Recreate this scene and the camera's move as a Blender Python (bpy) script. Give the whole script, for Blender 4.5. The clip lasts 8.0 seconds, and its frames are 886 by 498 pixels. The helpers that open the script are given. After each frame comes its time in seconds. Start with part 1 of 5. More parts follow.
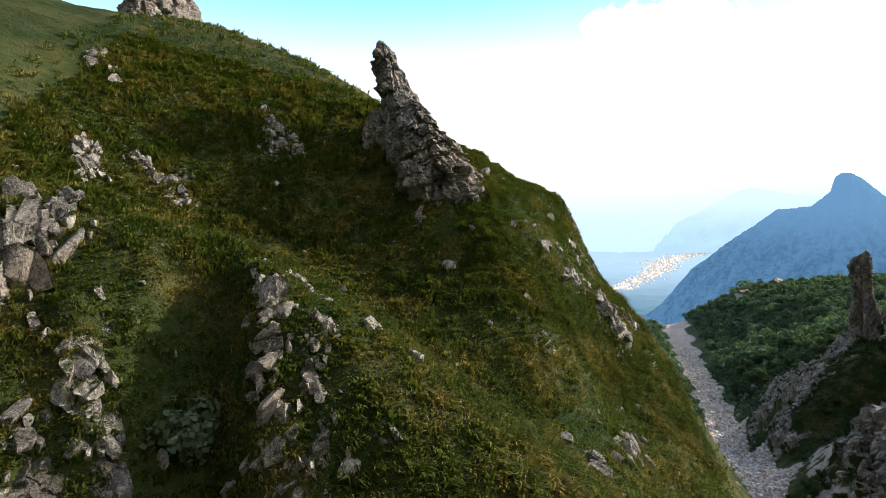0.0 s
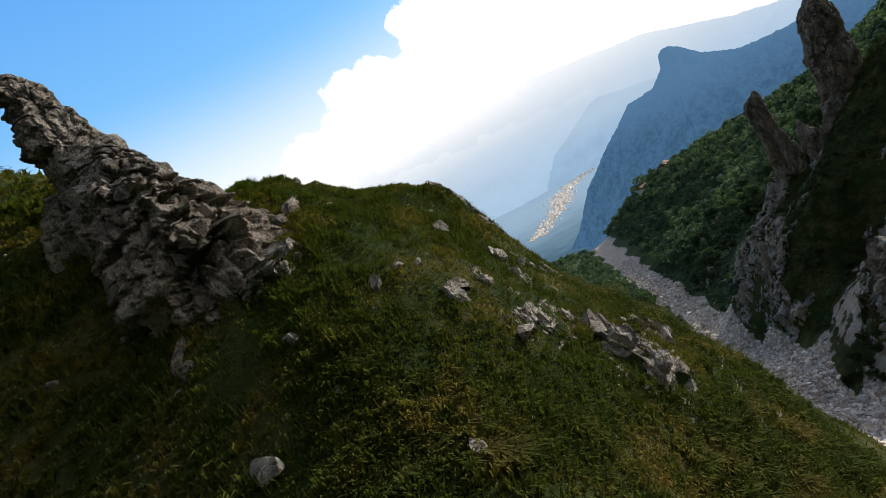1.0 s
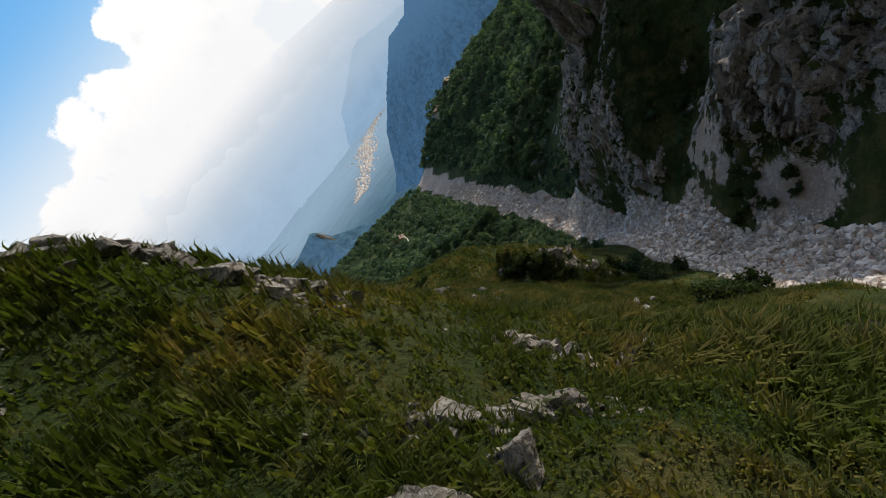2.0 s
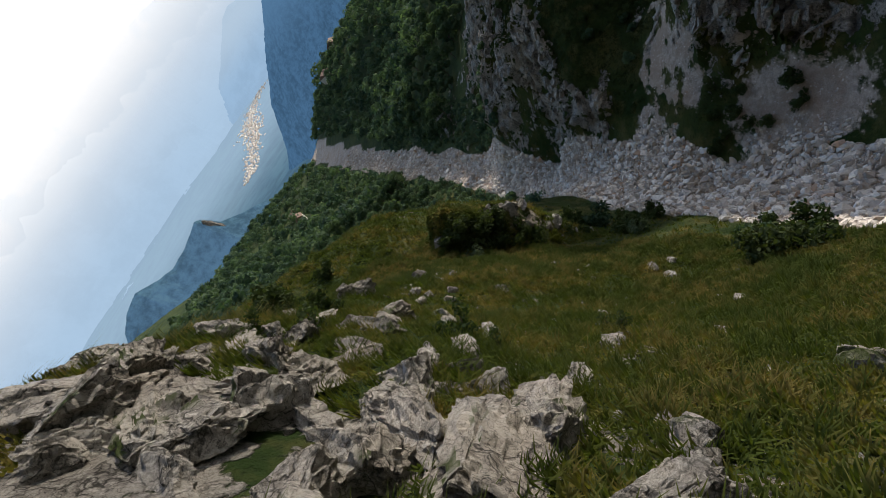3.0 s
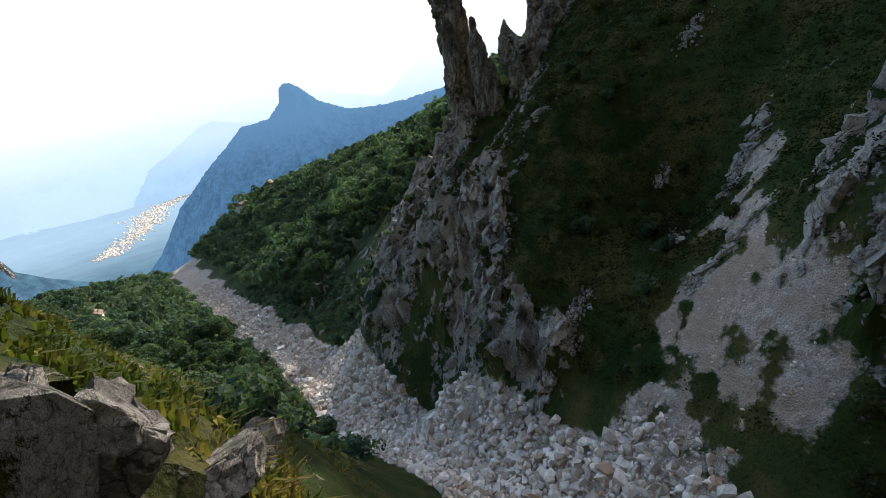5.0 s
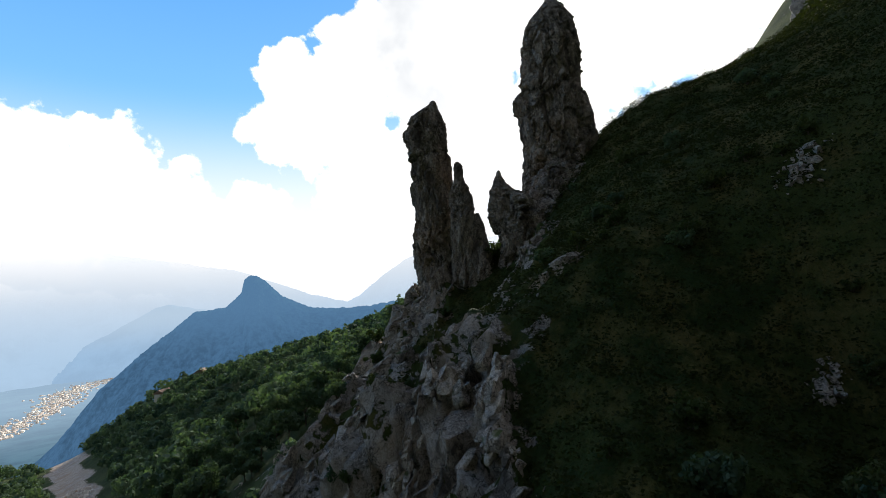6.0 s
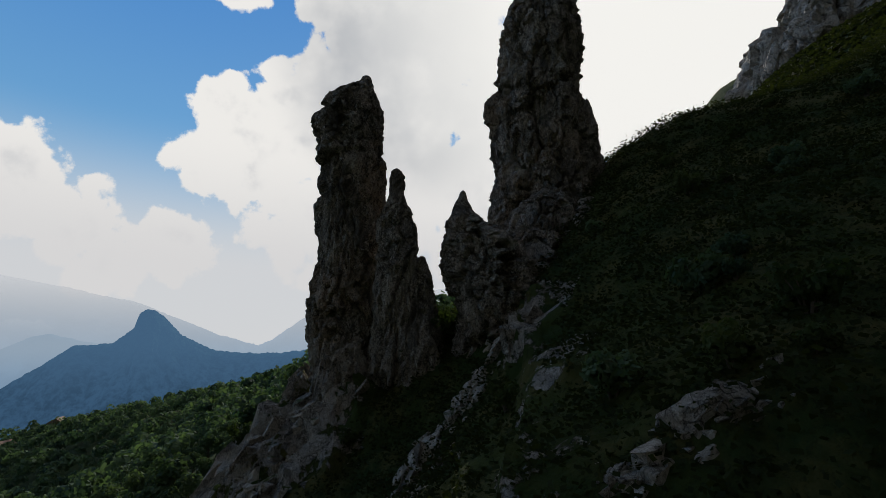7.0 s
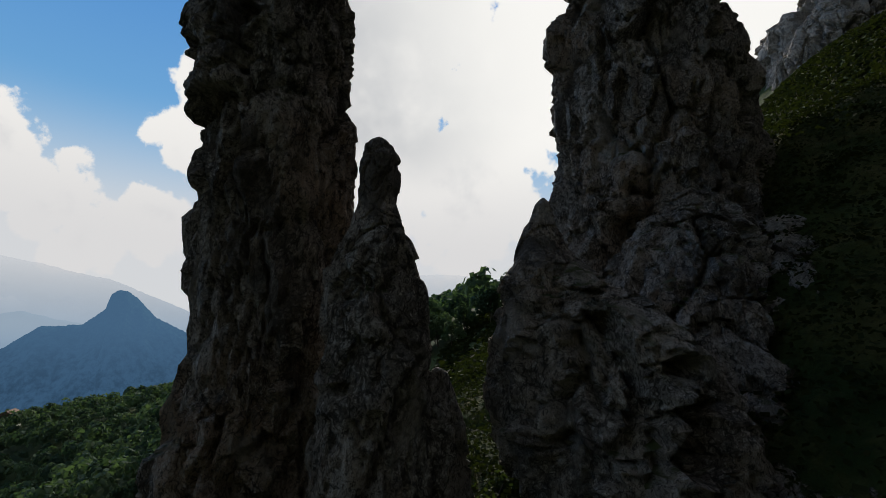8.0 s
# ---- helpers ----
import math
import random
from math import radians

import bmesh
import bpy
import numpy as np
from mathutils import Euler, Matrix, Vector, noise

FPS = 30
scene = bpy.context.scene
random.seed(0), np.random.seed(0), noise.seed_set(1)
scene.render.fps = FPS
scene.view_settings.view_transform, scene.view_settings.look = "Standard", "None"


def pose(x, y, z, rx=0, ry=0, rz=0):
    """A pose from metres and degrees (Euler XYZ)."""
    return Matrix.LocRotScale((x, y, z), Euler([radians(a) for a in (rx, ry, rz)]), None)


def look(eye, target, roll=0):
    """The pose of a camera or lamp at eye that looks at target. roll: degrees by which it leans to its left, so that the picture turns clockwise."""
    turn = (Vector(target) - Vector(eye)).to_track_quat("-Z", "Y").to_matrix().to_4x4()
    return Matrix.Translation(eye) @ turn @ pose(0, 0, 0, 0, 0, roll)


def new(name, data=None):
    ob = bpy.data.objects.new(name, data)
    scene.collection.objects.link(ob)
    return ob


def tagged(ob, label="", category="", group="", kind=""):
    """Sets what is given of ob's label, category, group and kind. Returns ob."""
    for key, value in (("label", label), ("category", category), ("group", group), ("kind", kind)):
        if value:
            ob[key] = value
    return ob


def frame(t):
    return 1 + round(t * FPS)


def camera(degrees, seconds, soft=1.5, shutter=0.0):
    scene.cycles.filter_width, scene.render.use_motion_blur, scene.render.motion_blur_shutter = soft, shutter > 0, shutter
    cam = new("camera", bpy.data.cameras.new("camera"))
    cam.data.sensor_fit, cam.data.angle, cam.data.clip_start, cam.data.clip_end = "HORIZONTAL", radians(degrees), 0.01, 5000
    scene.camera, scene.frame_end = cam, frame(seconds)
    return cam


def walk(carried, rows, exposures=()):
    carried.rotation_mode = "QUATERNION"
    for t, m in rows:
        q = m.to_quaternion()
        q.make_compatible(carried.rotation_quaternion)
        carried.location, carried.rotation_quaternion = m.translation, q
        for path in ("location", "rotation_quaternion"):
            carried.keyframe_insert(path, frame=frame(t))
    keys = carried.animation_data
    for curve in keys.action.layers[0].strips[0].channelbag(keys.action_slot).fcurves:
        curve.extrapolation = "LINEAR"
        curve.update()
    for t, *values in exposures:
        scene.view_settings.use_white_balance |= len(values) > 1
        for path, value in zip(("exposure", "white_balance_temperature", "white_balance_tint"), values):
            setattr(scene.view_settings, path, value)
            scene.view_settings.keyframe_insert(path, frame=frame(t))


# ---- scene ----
cam = camera(82.6, 8.0, soft=0.5)
PATH = [
    (0, (-4.686, -7.48, 74.052), (-4.535, -5.492, 73.894), -2.3),
    (0.5, (-0.654, 4.861, 73.857), (-0.395, 6.841, 73.747), -14.6),
    (1, (3.06, 15.554, 74.286), (3.53, 17.489, 74.097), -29.5),
    (1.5, (7.78, 26.89, 74.334), (8.519, 28.707, 73.943), -43.5),
    (1.7, (9.587, 30.56, 74.103), (10.356, 32.334, 73.592), -47.1),
    (2.8, (18.031, 51.975, 67.533), (18.802, 53.522, 66.526), -57.6),
    (3, (19.729, 54.859, 65.621), (20.562, 56.357, 64.59), -55.1),
    (3.5, (24.786, 62.054, 60.036), (25.734, 63.426, 58.931), -44.8),
    (4, (30.198, 67.73, 55.021), (31.262, 69.019, 53.921), -33.8),
    (4.2, (32.492, 70.23, 52.28), (33.669, 71.459, 51.228), -28.9),
    (5.3, (49.572, 84.881, 36.9), (51.271, 85.874, 36.546), -8.5),
    (5.5, (53.584, 87.642, 35.332), (55.331, 88.598, 35.148), -7.3),
    (6, (64.972, 93.458, 33.651), (66.772, 94.305, 33.852), -4.3),
    (6.5, (75.251, 98.689, 34.126), (77.083, 99.385, 34.522), -2.7),
    (7, (86.587, 103.029, 36.976), (88.467, 103.587, 37.372), -0.1),
    (7.5, (96.311, 107.055, 40.057), (98.227, 107.534, 40.377), 2.4),
    (8, (105.357, 110.494, 44.086), (107.263, 110.996, 44.427), 1.2),
]
EXPOSURES = [(0, 0.6), (0.5, 0.3), (1.0, -0.2), (1.7, -0.42), (2.8, -0.3), (3.5, 0.0), (4.0, 0.25), (5.5, 0.4), (6.0, -0.15), (6.5, -0.78), (7.0, -0.92), (7.5, -0.98), (8.0, -0.85)]
walk(cam, [(t, look(eye, target, roll)) for t, eye, target, roll in PATH], EXPOSURES)

# ---------------------------------------------------------------- light
SUN_AZ, SUN_EL = radians(74), radians(22)


def toward(az, el):
    """Unit vector at azimuth az (from +y towards +x) and elevation el, in degrees."""
    a, e = radians(az), radians(el)
    return Vector((math.sin(a) * math.cos(e), math.cos(a) * math.cos(e), math.sin(e)))


sun_dir = Vector((math.sin(SUN_AZ) * math.cos(SUN_EL), math.cos(SUN_AZ) * math.cos(SUN_EL), math.sin(SUN_EL)))
sun = new("sun", bpy.data.lights.new("sun", "SUN"))
sun.data.energy, sun.data.angle, sun.data.color = 5.0, radians(1.5), (1.0, 0.93, 0.82)
sun.matrix_world = look(sun_dir * 800, (0, 0, 0))


class Nodes:
    """Small helper to write node trees."""

    def __init__(self, tree):
        self.t = tree
        tree.nodes.clear()

    def add(self, kind, **kw):
        n = self.t.nodes.new(kind)
        for k, v in kw.items():
            if k == "op":
                n.operation = v
            elif k == "blend":
                n.blend_type = v
            elif k == "dtype":
                n.data_type = v
            elif k == "sky":
                n.sky_type = v
            elif k == "feature":
                n.feature = v
            elif k == "attr":
                n.attribute_name = v
            elif k == "ntype":
                n.noise_type = v
        return n

    def put(self, sock, v):
        if isinstance(v, bpy.types.NodeSocket):
            self.t.links.new(v, sock)
        else:
            sock.default_value = v

    def math(self, op, a, b=0.0, c=0.0, clamp=False):
        n = self.add("ShaderNodeMath", op=op)
        n.use_clamp = clamp
        for s, v in zip(n.inputs, (a, b, c)):
            self.put(s, v)
        return n.outputs[0]

    def mix(self, f, a, b, blend="MIX"):
        n = self.add("ShaderNodeMix", dtype="RGBA", blend=blend)
        for s, v in ((n.inputs[0], f), (n.inputs[6], a), (n.inputs[7], b)):
            self.put(s, (*v, 1) if isinstance(v, tuple) and len(v) == 3 else v)
        return n.outputs[2]

    def step(self, v, lo, hi, a=0.0, b=1.0):
        n = self.add("ShaderNodeMapRange")
        n.interpolation_type = "SMOOTHSTEP"
        for s, x in zip(n.inputs[:5], (v, lo, hi, a, b)):
            self.put(s, x)
        return n.outputs[0]

    def noise(self, vec, scale, detail=4.0, rough=0.55, distort=0.0, ntype="FBM"):
        n = self.add("ShaderNodeTexNoise", ntype=ntype)
        self.put(n.inputs["Vector"], vec)
        n.inputs["Scale"].default_value = scale
        n.inputs["Detail"].default_value = detail
        n.inputs["Roughness"].default_value = rough
        n.inputs["Distortion"].default_value = distort
        return n.outputs[0]

    def voronoi(self, vec, scale, feature="F1"):
        n = self.add("ShaderNodeTexVoronoi", feature=feature)
        self.put(n.inputs["Vector"], vec)
        n.inputs["Scale"].default_value = scale
        return n.outputs[0]

    def scaled(self, vec, s):
        n = self.add("ShaderNodeVectorMath", op="MULTIPLY")
        self.put(n.inputs[0], vec)
        n.inputs[1].default_value = s
        return n.outputs[0]


# sky with broken cumulus: lobes of cloud (azimuth, elevation, half-width in degrees)
# lobes at azimuth 170, 250 and 320 are unseen, added to whiten ambient light
CLOUDS = [(31, 14.5, 6.0), (36, 12, 4.5), (25, 16, 5.0), (50, 20, 6.0), (48.5, 25, 3.8), (54, 22, 6.5), (56, 27, 4.5), (45, 10, 4.0), (40, 8.5, 4), (57, 14, 6), (63, 21, 6), (60, 27, 6), (66, 17, 6), (75, 20, 10),
          (49, 37, 3.5), (76, 30, 17), (68, 40, 11), (100, 40, 30), (62, 15, 9), (125, 30, 25), (15, 11, 6), (24, 9, 8), (6, 8, 5), (250, 45, 50), (170, 45, 32), (320, 62, 26), (79, 15, 9), (67, 25, 7)]
world = bpy.data.worlds.new("world")
scene.world = world
world.use_nodes = True
w = Nodes(world.node_tree)
coord = w.add("ShaderNodeTexCoord").outputs["Generated"]
sky = w.add("ShaderNodeTexSky", sky="NISHITA")
sky.sun_disc, sky.sun_elevation, sky.sun_rotation = False, SUN_EL, SUN_AZ
sky.altitude, sky.air_density, sky.dust_density, sky.ozone_density = 900, 1.0, 0.4, 2.0
zen = w.add("ShaderNodeSeparateXYZ")
w.put(zen.inputs[0], coord)
clear = w.mix(w.step(zen.outputs[2], 0.1, 0.7), (0.40, 0.92, 1.36), (0.13, 0.50, 1.25))
# deeper blue on the side away from the sun
away = w.add("ShaderNodeVectorMath", op="DOT_PRODUCT")
w.put(away.inputs[0], coord)
away.inputs[1].default_value = toward(220, 20)
clear = w.mix(w.step(away.outputs["Value"], 0.0, 0.75), clear, (0.035, 0.11, 0.28))
blue = w.mix(0.8, w.mix(1.0, sky.outputs[0], (0.12, 0.13, 0.14), "MULTIPLY"), clear)
field = -1.0
for az, el, half in CLOUDS:
    d = w.add("ShaderNodeVectorMath", op="DOT_PRODUCT")
    w.put(d.inputs[0], coord)
    d.inputs[1].default_value = toward(az, el)
    c = math.cos(radians(half))
    lobe = w.math("DIVIDE", w.math("SUBTRACT", d.outputs["Value"], c), 1 - c)
    field = w.math("MAXIMUM", field, lobe)
puffs = w.noise(coord, 7.0, 10, 0.56, 0.1)
billow = w.voronoi(coord, 18.0)
shape = w.math("ADD", field, w.math("MULTIPLY", w.math("SUBTRACT", puffs, 0.5), 2.6))
shape = w.math("SUBTRACT", shape, w.math("MULTIPLY", billow, 0.8))
shape = w.math("ADD", shape, w.math("MULTIPLY", w.math("SUBTRACT", w.noise(coord, 30.0, 7, 0.6), 0.5), 1.1))
mask = w.step(shape, -0.32, -0.08)
veil = w.add("ShaderNodeVectorMath", op="DOT_PRODUCT")
w.put(veil.inputs[0], coord)
veil.inputs[1].default_value = toward(71, 32)
thick = w.math("MULTIPLY", w.step(veil.outputs["Value"], 0.955, 0.99), w.step(w.noise(coord, 4.0, 5), 0.25, 0.6))
fold = w.math("MULTIPLY", w.step(w.noise(coord, 10.0, 8, 0.6), 0.44, 0.64), w.step(shape, 0.2, 1.0))
white = w.mix(w.math("MULTIPLY", fold, 0.6), (1.6, 1.57, 1.52), (0.86, 0.90, 0.97))
white = w.mix(thick, white, (0.80, 0.84, 0.90))
glowdot = w.add("ShaderNodeVectorMath", op="DOT_PRODUCT")
w.put(glowdot.inputs[0], coord)
glowdot.inputs[1].default_value = toward(100, 36)
# the unseen clouds behind are greyed to keep the fill light low
back = w.add("ShaderNodeVectorMath", op="DOT_PRODUCT")
w.put(back.inputs[0], coord)
back.inputs[1].default_value = toward(245, 25)
white = w.mix(w.step(back.outputs["Value"], -0.3, 0.5), white, (0.20, 0.21, 0.23))
glow = w.step(glowdot.outputs["Value"], 0.80, 1.0)
white = w.mix(glow, white, (1.7, 1.68, 1.62))
cloudy = w.mix(mask, blue, white)
# pale summer haze low over the valleys
sep = w.add("ShaderNodeSeparateXYZ")
w.put(sep.inputs[0], coord)
low = w.step(sep.outputs[2], 0.40, 0.14)
haze = w.mix(w.step(away.outputs["Value"], -0.35, 0.55), (1.24, 1.23, 1.24), (0.24, 0.29, 0.36))
cloudy = w.mix(w.math("MULTIPLY", low, 0.92), cloudy, haze)
bg = w.add("ShaderNodeBackground")
w.put(bg.inputs[0], cloudy)
bg.inputs[1].default_value = 1.0
out = w.add("ShaderNodeOutputWorld")
w.put(out.inputs[0], bg.outputs[0])


# ---------------------------------------------------------------- materials
def material(name):
    m = bpy.data.materials.new(name)
    m.use_nodes = True
    return m, Nodes(m.node_tree)


def finish(n, colour, rough=0.9, height=None, dist=0.1, strength=1.0, spec=0.2, glow=None, glow_strength=0.0):
    b = n.add("ShaderNodeBsdfPrincipled")
    n.put(b.inputs["Base Color"], (*colour, 1) if isinstance(colour, tuple) else colour)
    n.put(b.inputs["Roughness"], rough)
    b.inputs["Specular IOR Level"].default_value = spec
    if height is not None:
        bump = n.add("ShaderNodeBump")
        bump.inputs["Strength"].default_value = strength
        bump.inputs["Distance"].default_value = dist
        n.put(bump.inputs["Height"], height)
        n.put(b.inputs["Normal"], bump.outputs[0])
    if glow is not None:
        n.put(b.inputs["Emission Color"], (*glow, 1) if isinstance(glow, tuple) else glow)
        b.inputs["Emission Strength"].default_value = glow_strength
    o = n.add("ShaderNodeOutputMaterial")
    n.put(o.inputs[0], b.outputs[0])
    return b


def position(n):
    return n.add("ShaderNodeNewGeometry").outputs["Position"]


def attribute(n, name):
    return n.add("ShaderNodeAttribute", attr=name).outputs["Fac"]


def rock_colour(n, pos, warm=0.25, fresh=0.0):
    """Grey limestone: pale broken faces, dark weathered streaks, ochre stains; shade is painted into the hollows of the
    relief.
    """
    bent = n.add("ShaderNodeVectorMath", op="MULTIPLY_ADD")
    nz = n.add("ShaderNodeTexNoise", ntype="FBM")
    n.put(nz.inputs["Vector"], pos)
    nz.inputs["Scale"].default_value, nz.inputs["Detail"].default_value = 0.9, 6.0
    n.put(bent.inputs[0], nz.outputs["Color"])
    bent.inputs[1].default_value = (2.2, 2.2, 2.2)
    n.put(bent.inputs[2], n.scaled(pos, (1.0, 1.0, 0.7)))
    bent = bent.outputs[0]
    worn_shade = n.math("SUBTRACT", 1.0, n.math("MULTIPLY", fresh, 0.6))
    big = n.noise(pos, 0.16, 5, 0.6)
    mid = n.noise(bent, 0.7, 8, 0.68)
    fine = n.noise(bent, 4.5, 8, 0.75)
    grit = n.noise(pos, 22.0, 5, 0.7)
    cell = n.add("ShaderNodeTexVoronoi", feature="F1")
    n.put(cell.inputs["Vector"], bent)
    cell.inputs["Scale"].default_value = 1.6
    tone = n.add("ShaderNodeSeparateXYZ")
    n.put(tone.inputs[0], cell.outputs["Color"])
    split = n.voronoi(bent, 1.6, "DISTANCE_TO_EDGE")
    streak = n.noise(n.scaled(pos, (1.0, 1.0, 0.22)), 1.0, 7, 0.65)
    old = n.mix(n.step(mid, 0.38, 0.60), (0.125, 0.109, 0.093), (0.44, 0.38, 0.32))
    new_face = n.mix(n.step(mid, 0.36, 0.58), (0.23, 0.205, 0.178), (0.50, 0.45, 0.39))
    col = n.mix(fresh, old, new_face)
    col = n.mix(n.math("MULTIPLY", tone.outputs[0], n.math("MULTIPLY", worn_shade, 0.45)), col, (0.24, 0.22, 0.195))
    col = n.mix(n.math("MULTIPLY", n.step(fine, 0.53, 0.62), 0.75), col, (0.66, 0.60, 0.53))
    col = n.mix(n.math("MULTIPLY", n.step(big, 0.46, 0.64), warm), col, (0.40, 0.27, 0.175))
    col = n.mix(n.math("MULTIPLY", n.step(streak, 0.53, 0.66), n.math("MULTIPLY", worn_shade, 0.6)), col, (0.085, 0.074, 0.062))
    # low spots of the bump noise are darkened as if shaded
    col = n.mix(n.math("MULTIPLY", n.step(fine, 0.45, 0.35), n.math("MULTIPLY", worn_shade, 0.75)), col, (0.05, 0.044, 0.037))
    speck = n.noise(n.scaled(pos, (1.0, 1.0, 0.7)), 9.0, 6, 0.7, 0.6)
    patch = n.step(n.noise(pos, 0.55, 5, 0.65), 0.42, 0.58, 0.15, 0.85)
    col = n.mix(n.math("MULTIPLY", n.step(speck, 0.54, 0.60), patch), col, (0.54, 0.49, 0.43))
    # the same painted shade in the finer pits
    col = n.mix(n.math("MULTIPLY", n.step(speck, 0.46, 0.40), n.math("MULTIPLY", worn_shade, 0.8)), col, (0.04, 0.035, 0.03))
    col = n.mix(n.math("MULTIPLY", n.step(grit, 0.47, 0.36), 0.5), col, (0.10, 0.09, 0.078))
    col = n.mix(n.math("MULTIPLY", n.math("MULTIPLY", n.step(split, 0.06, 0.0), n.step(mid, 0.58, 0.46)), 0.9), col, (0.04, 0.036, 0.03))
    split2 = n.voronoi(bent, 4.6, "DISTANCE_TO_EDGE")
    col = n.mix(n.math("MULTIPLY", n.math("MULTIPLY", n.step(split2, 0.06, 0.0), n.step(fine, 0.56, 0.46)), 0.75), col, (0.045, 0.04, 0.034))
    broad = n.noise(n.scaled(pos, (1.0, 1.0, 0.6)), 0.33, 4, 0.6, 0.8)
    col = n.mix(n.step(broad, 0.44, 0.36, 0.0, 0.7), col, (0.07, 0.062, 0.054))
    col = n.mix(n.step(broad, 0.56, 0.66, 0.0, 0.45), col, (0.46, 0.42, 0.37))
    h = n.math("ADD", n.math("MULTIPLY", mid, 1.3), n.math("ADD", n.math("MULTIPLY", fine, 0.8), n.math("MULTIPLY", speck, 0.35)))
    h = n.math("ADD", h, n.math("MULTIPLY", tone.outputs[1], 0.22))
    h = n.math("ADD", h, n.math("MULTIPLY", grit, 0.08))
    return col, h


def make_rock(name, warm=0.25, fresh=0.0):
    m, n = material(name)
    pos = position(n)
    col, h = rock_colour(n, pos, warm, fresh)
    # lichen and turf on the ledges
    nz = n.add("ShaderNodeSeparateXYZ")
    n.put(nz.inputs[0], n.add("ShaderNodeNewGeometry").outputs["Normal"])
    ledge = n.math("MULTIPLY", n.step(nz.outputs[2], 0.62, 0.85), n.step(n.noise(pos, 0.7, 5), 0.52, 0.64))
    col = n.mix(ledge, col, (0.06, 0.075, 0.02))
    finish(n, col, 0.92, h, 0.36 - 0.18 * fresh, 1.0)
    return m


def make_ground():
    m, n = material("mountain_ground")
    pos = position(n)
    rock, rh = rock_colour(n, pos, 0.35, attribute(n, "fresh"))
    a = n.noise(pos, 0.09, 5, 0.6)
    b = n.noise(pos, 0.9, 6, 0.65)
    c = n.noise(n.scaled(pos, (1, 1, 0.5)), 5.0, 6, 0.7)
    grass = n.mix(n.step(a, 0.35, 0.65), (0.020, 0.036, 0.008), (0.042, 0.056, 0.014))
    grass = n.mix(n.step(n.noise(pos, 0.28, 6, 0.65), 0.45, 0.65), grass, (0.085, 0.078, 0.025))
    grass = n.mix(n.math("MULTIPLY", n.step(c, 0.5, 0.3), 0.7), grass, (0.010, 0.015, 0.005))
    gh = n.math("ADD", n.math("MULTIPLY", b, 1.0), n.math("MULTIPLY", c, 0.5))
    cob = n.voronoi(pos, 7.0)
    cob2 = n.voronoi(pos, 19.0)
    scree = n.mix(n.step(n.noise(pos, 1.4, 6, 0.7), 0.35, 0.65), (0.42, 0.335, 0.27), (0.70, 0.59, 0.49))
    scree = n.mix(n.math("MULTIPLY", n.step(n.noise(pos, 0.16, 5, 0.6), 0.48, 0.6), 0.7), scree, (0.46, 0.33, 0.24))
    scree = n.mix(n.math("MULTIPLY", n.step(cob2, 0.45, 0.8), 0.45), scree, (0.17, 0.14, 0.115))
    sh = n.math("SUBTRACT", 1.0, n.math("ADD", n.math("MULTIPLY", cob, 0.4), n.math("MULTIPLY", cob2, 0.25)))
    wood = n.mix(n.step(n.noise(pos, 0.05, 6, 0.7), 0.4, 0.62), (0.028, 0.045, 0.016), (0.06, 0.078, 0.024))
    rm = n.step(n.math("ADD", attribute(n, "rock"), n.math("ADD", n.math("MULTIPLY", n.math("SUBTRACT", b, 0.5), 1.5), n.math("MULTIPLY", n.math("SUBTRACT", n.noise(pos, 0.3, 5, 0.6), 0.5), 1.8))), 0.46, 0.56)
    sm = n.step(n.math("ADD", attribute(n, "scree"), n.math("MULTIPLY", n.math("SUBTRACT", b, 0.5), 0.8)), 0.42, 0.58)
    col = n.mix(attribute(n, "wood"), grass, wood)
    col = n.mix(rm, col, rock)
    col = n.mix(sm, col, scree)
    h = n.add("ShaderNodeMix", dtype="FLOAT")
    n.put(h.inputs[0], rm), n.put(h.inputs[2], gh), n.put(h.inputs[3], rh)
    h2 = n.add("ShaderNodeMix", dtype="FLOAT")
    n.put(h2.inputs[0], sm), n.put(h2.inputs[2], h.outputs[0]), n.put(h2.inputs[3], sh)
    finish(n, col, 0.95, h2.outputs[0], 0.4, 1.0, 0.1)
    return m


def make_leaf(name, lo, hi, wet=0.06, dry=None, stand=False):
    m, n = material(name)
    r = n.add("ShaderNodeObjectInfo").outputs["Random"]
    i = n.add("ShaderNodeNewGeometry").outputs["Random Per Island"]
    f = n.math("ADD", n.math("MULTIPLY", attribute(n, "tone") if stand else r, 0.7), n.math("MULTIPLY", i, 0.3))
    col = n.mix(f, lo, hi)
    if dry:
        pos = position(n)
        f = n.math("MULTIPLY", n.step(n.noise(pos, 0.28, 6, 0.65), 0.42, 0.64), n.step(n.noise(pos, 1.6, 4, 0.6), 0.35, 0.6))
        col = n.mix(f, col, dry)
    b = finish(n, col, 0.8, spec=wet)
    b.inputs["Subsurface Weight"].default_value = 0.0
    tr = n.add("ShaderNodeBsdfTranslucent")
    n.put(tr.inputs[0], n.mix(1.0, col, (1.3, 1.5, 0.6), "MULTIPLY"))
    mx = n.add("ShaderNodeMixShader")
    mx.inputs[0].default_value = 0.3
    n.put(mx.inputs[1], b.outputs[0]), n.put(mx.inputs[2], tr.outputs[0])
    o = [x for x in n.t.nodes if x.type == "OUTPUT_MATERIAL"][0]
    n.put(o.inputs[0], mx.outputs[0])
    return m


def make_plain(name, col, rough=0.8, var=0.3):
    m, n = material(name)
    pos = position(n)
    f = n.noise(pos, 3.0, 5, 0.6)
    dark = tuple(c * (1 - var) for c in col)
    finish(n, n.mix(n.step(f, 0.3, 0.7), dark, col), rough, f, 0.03, 0.5)
    return m


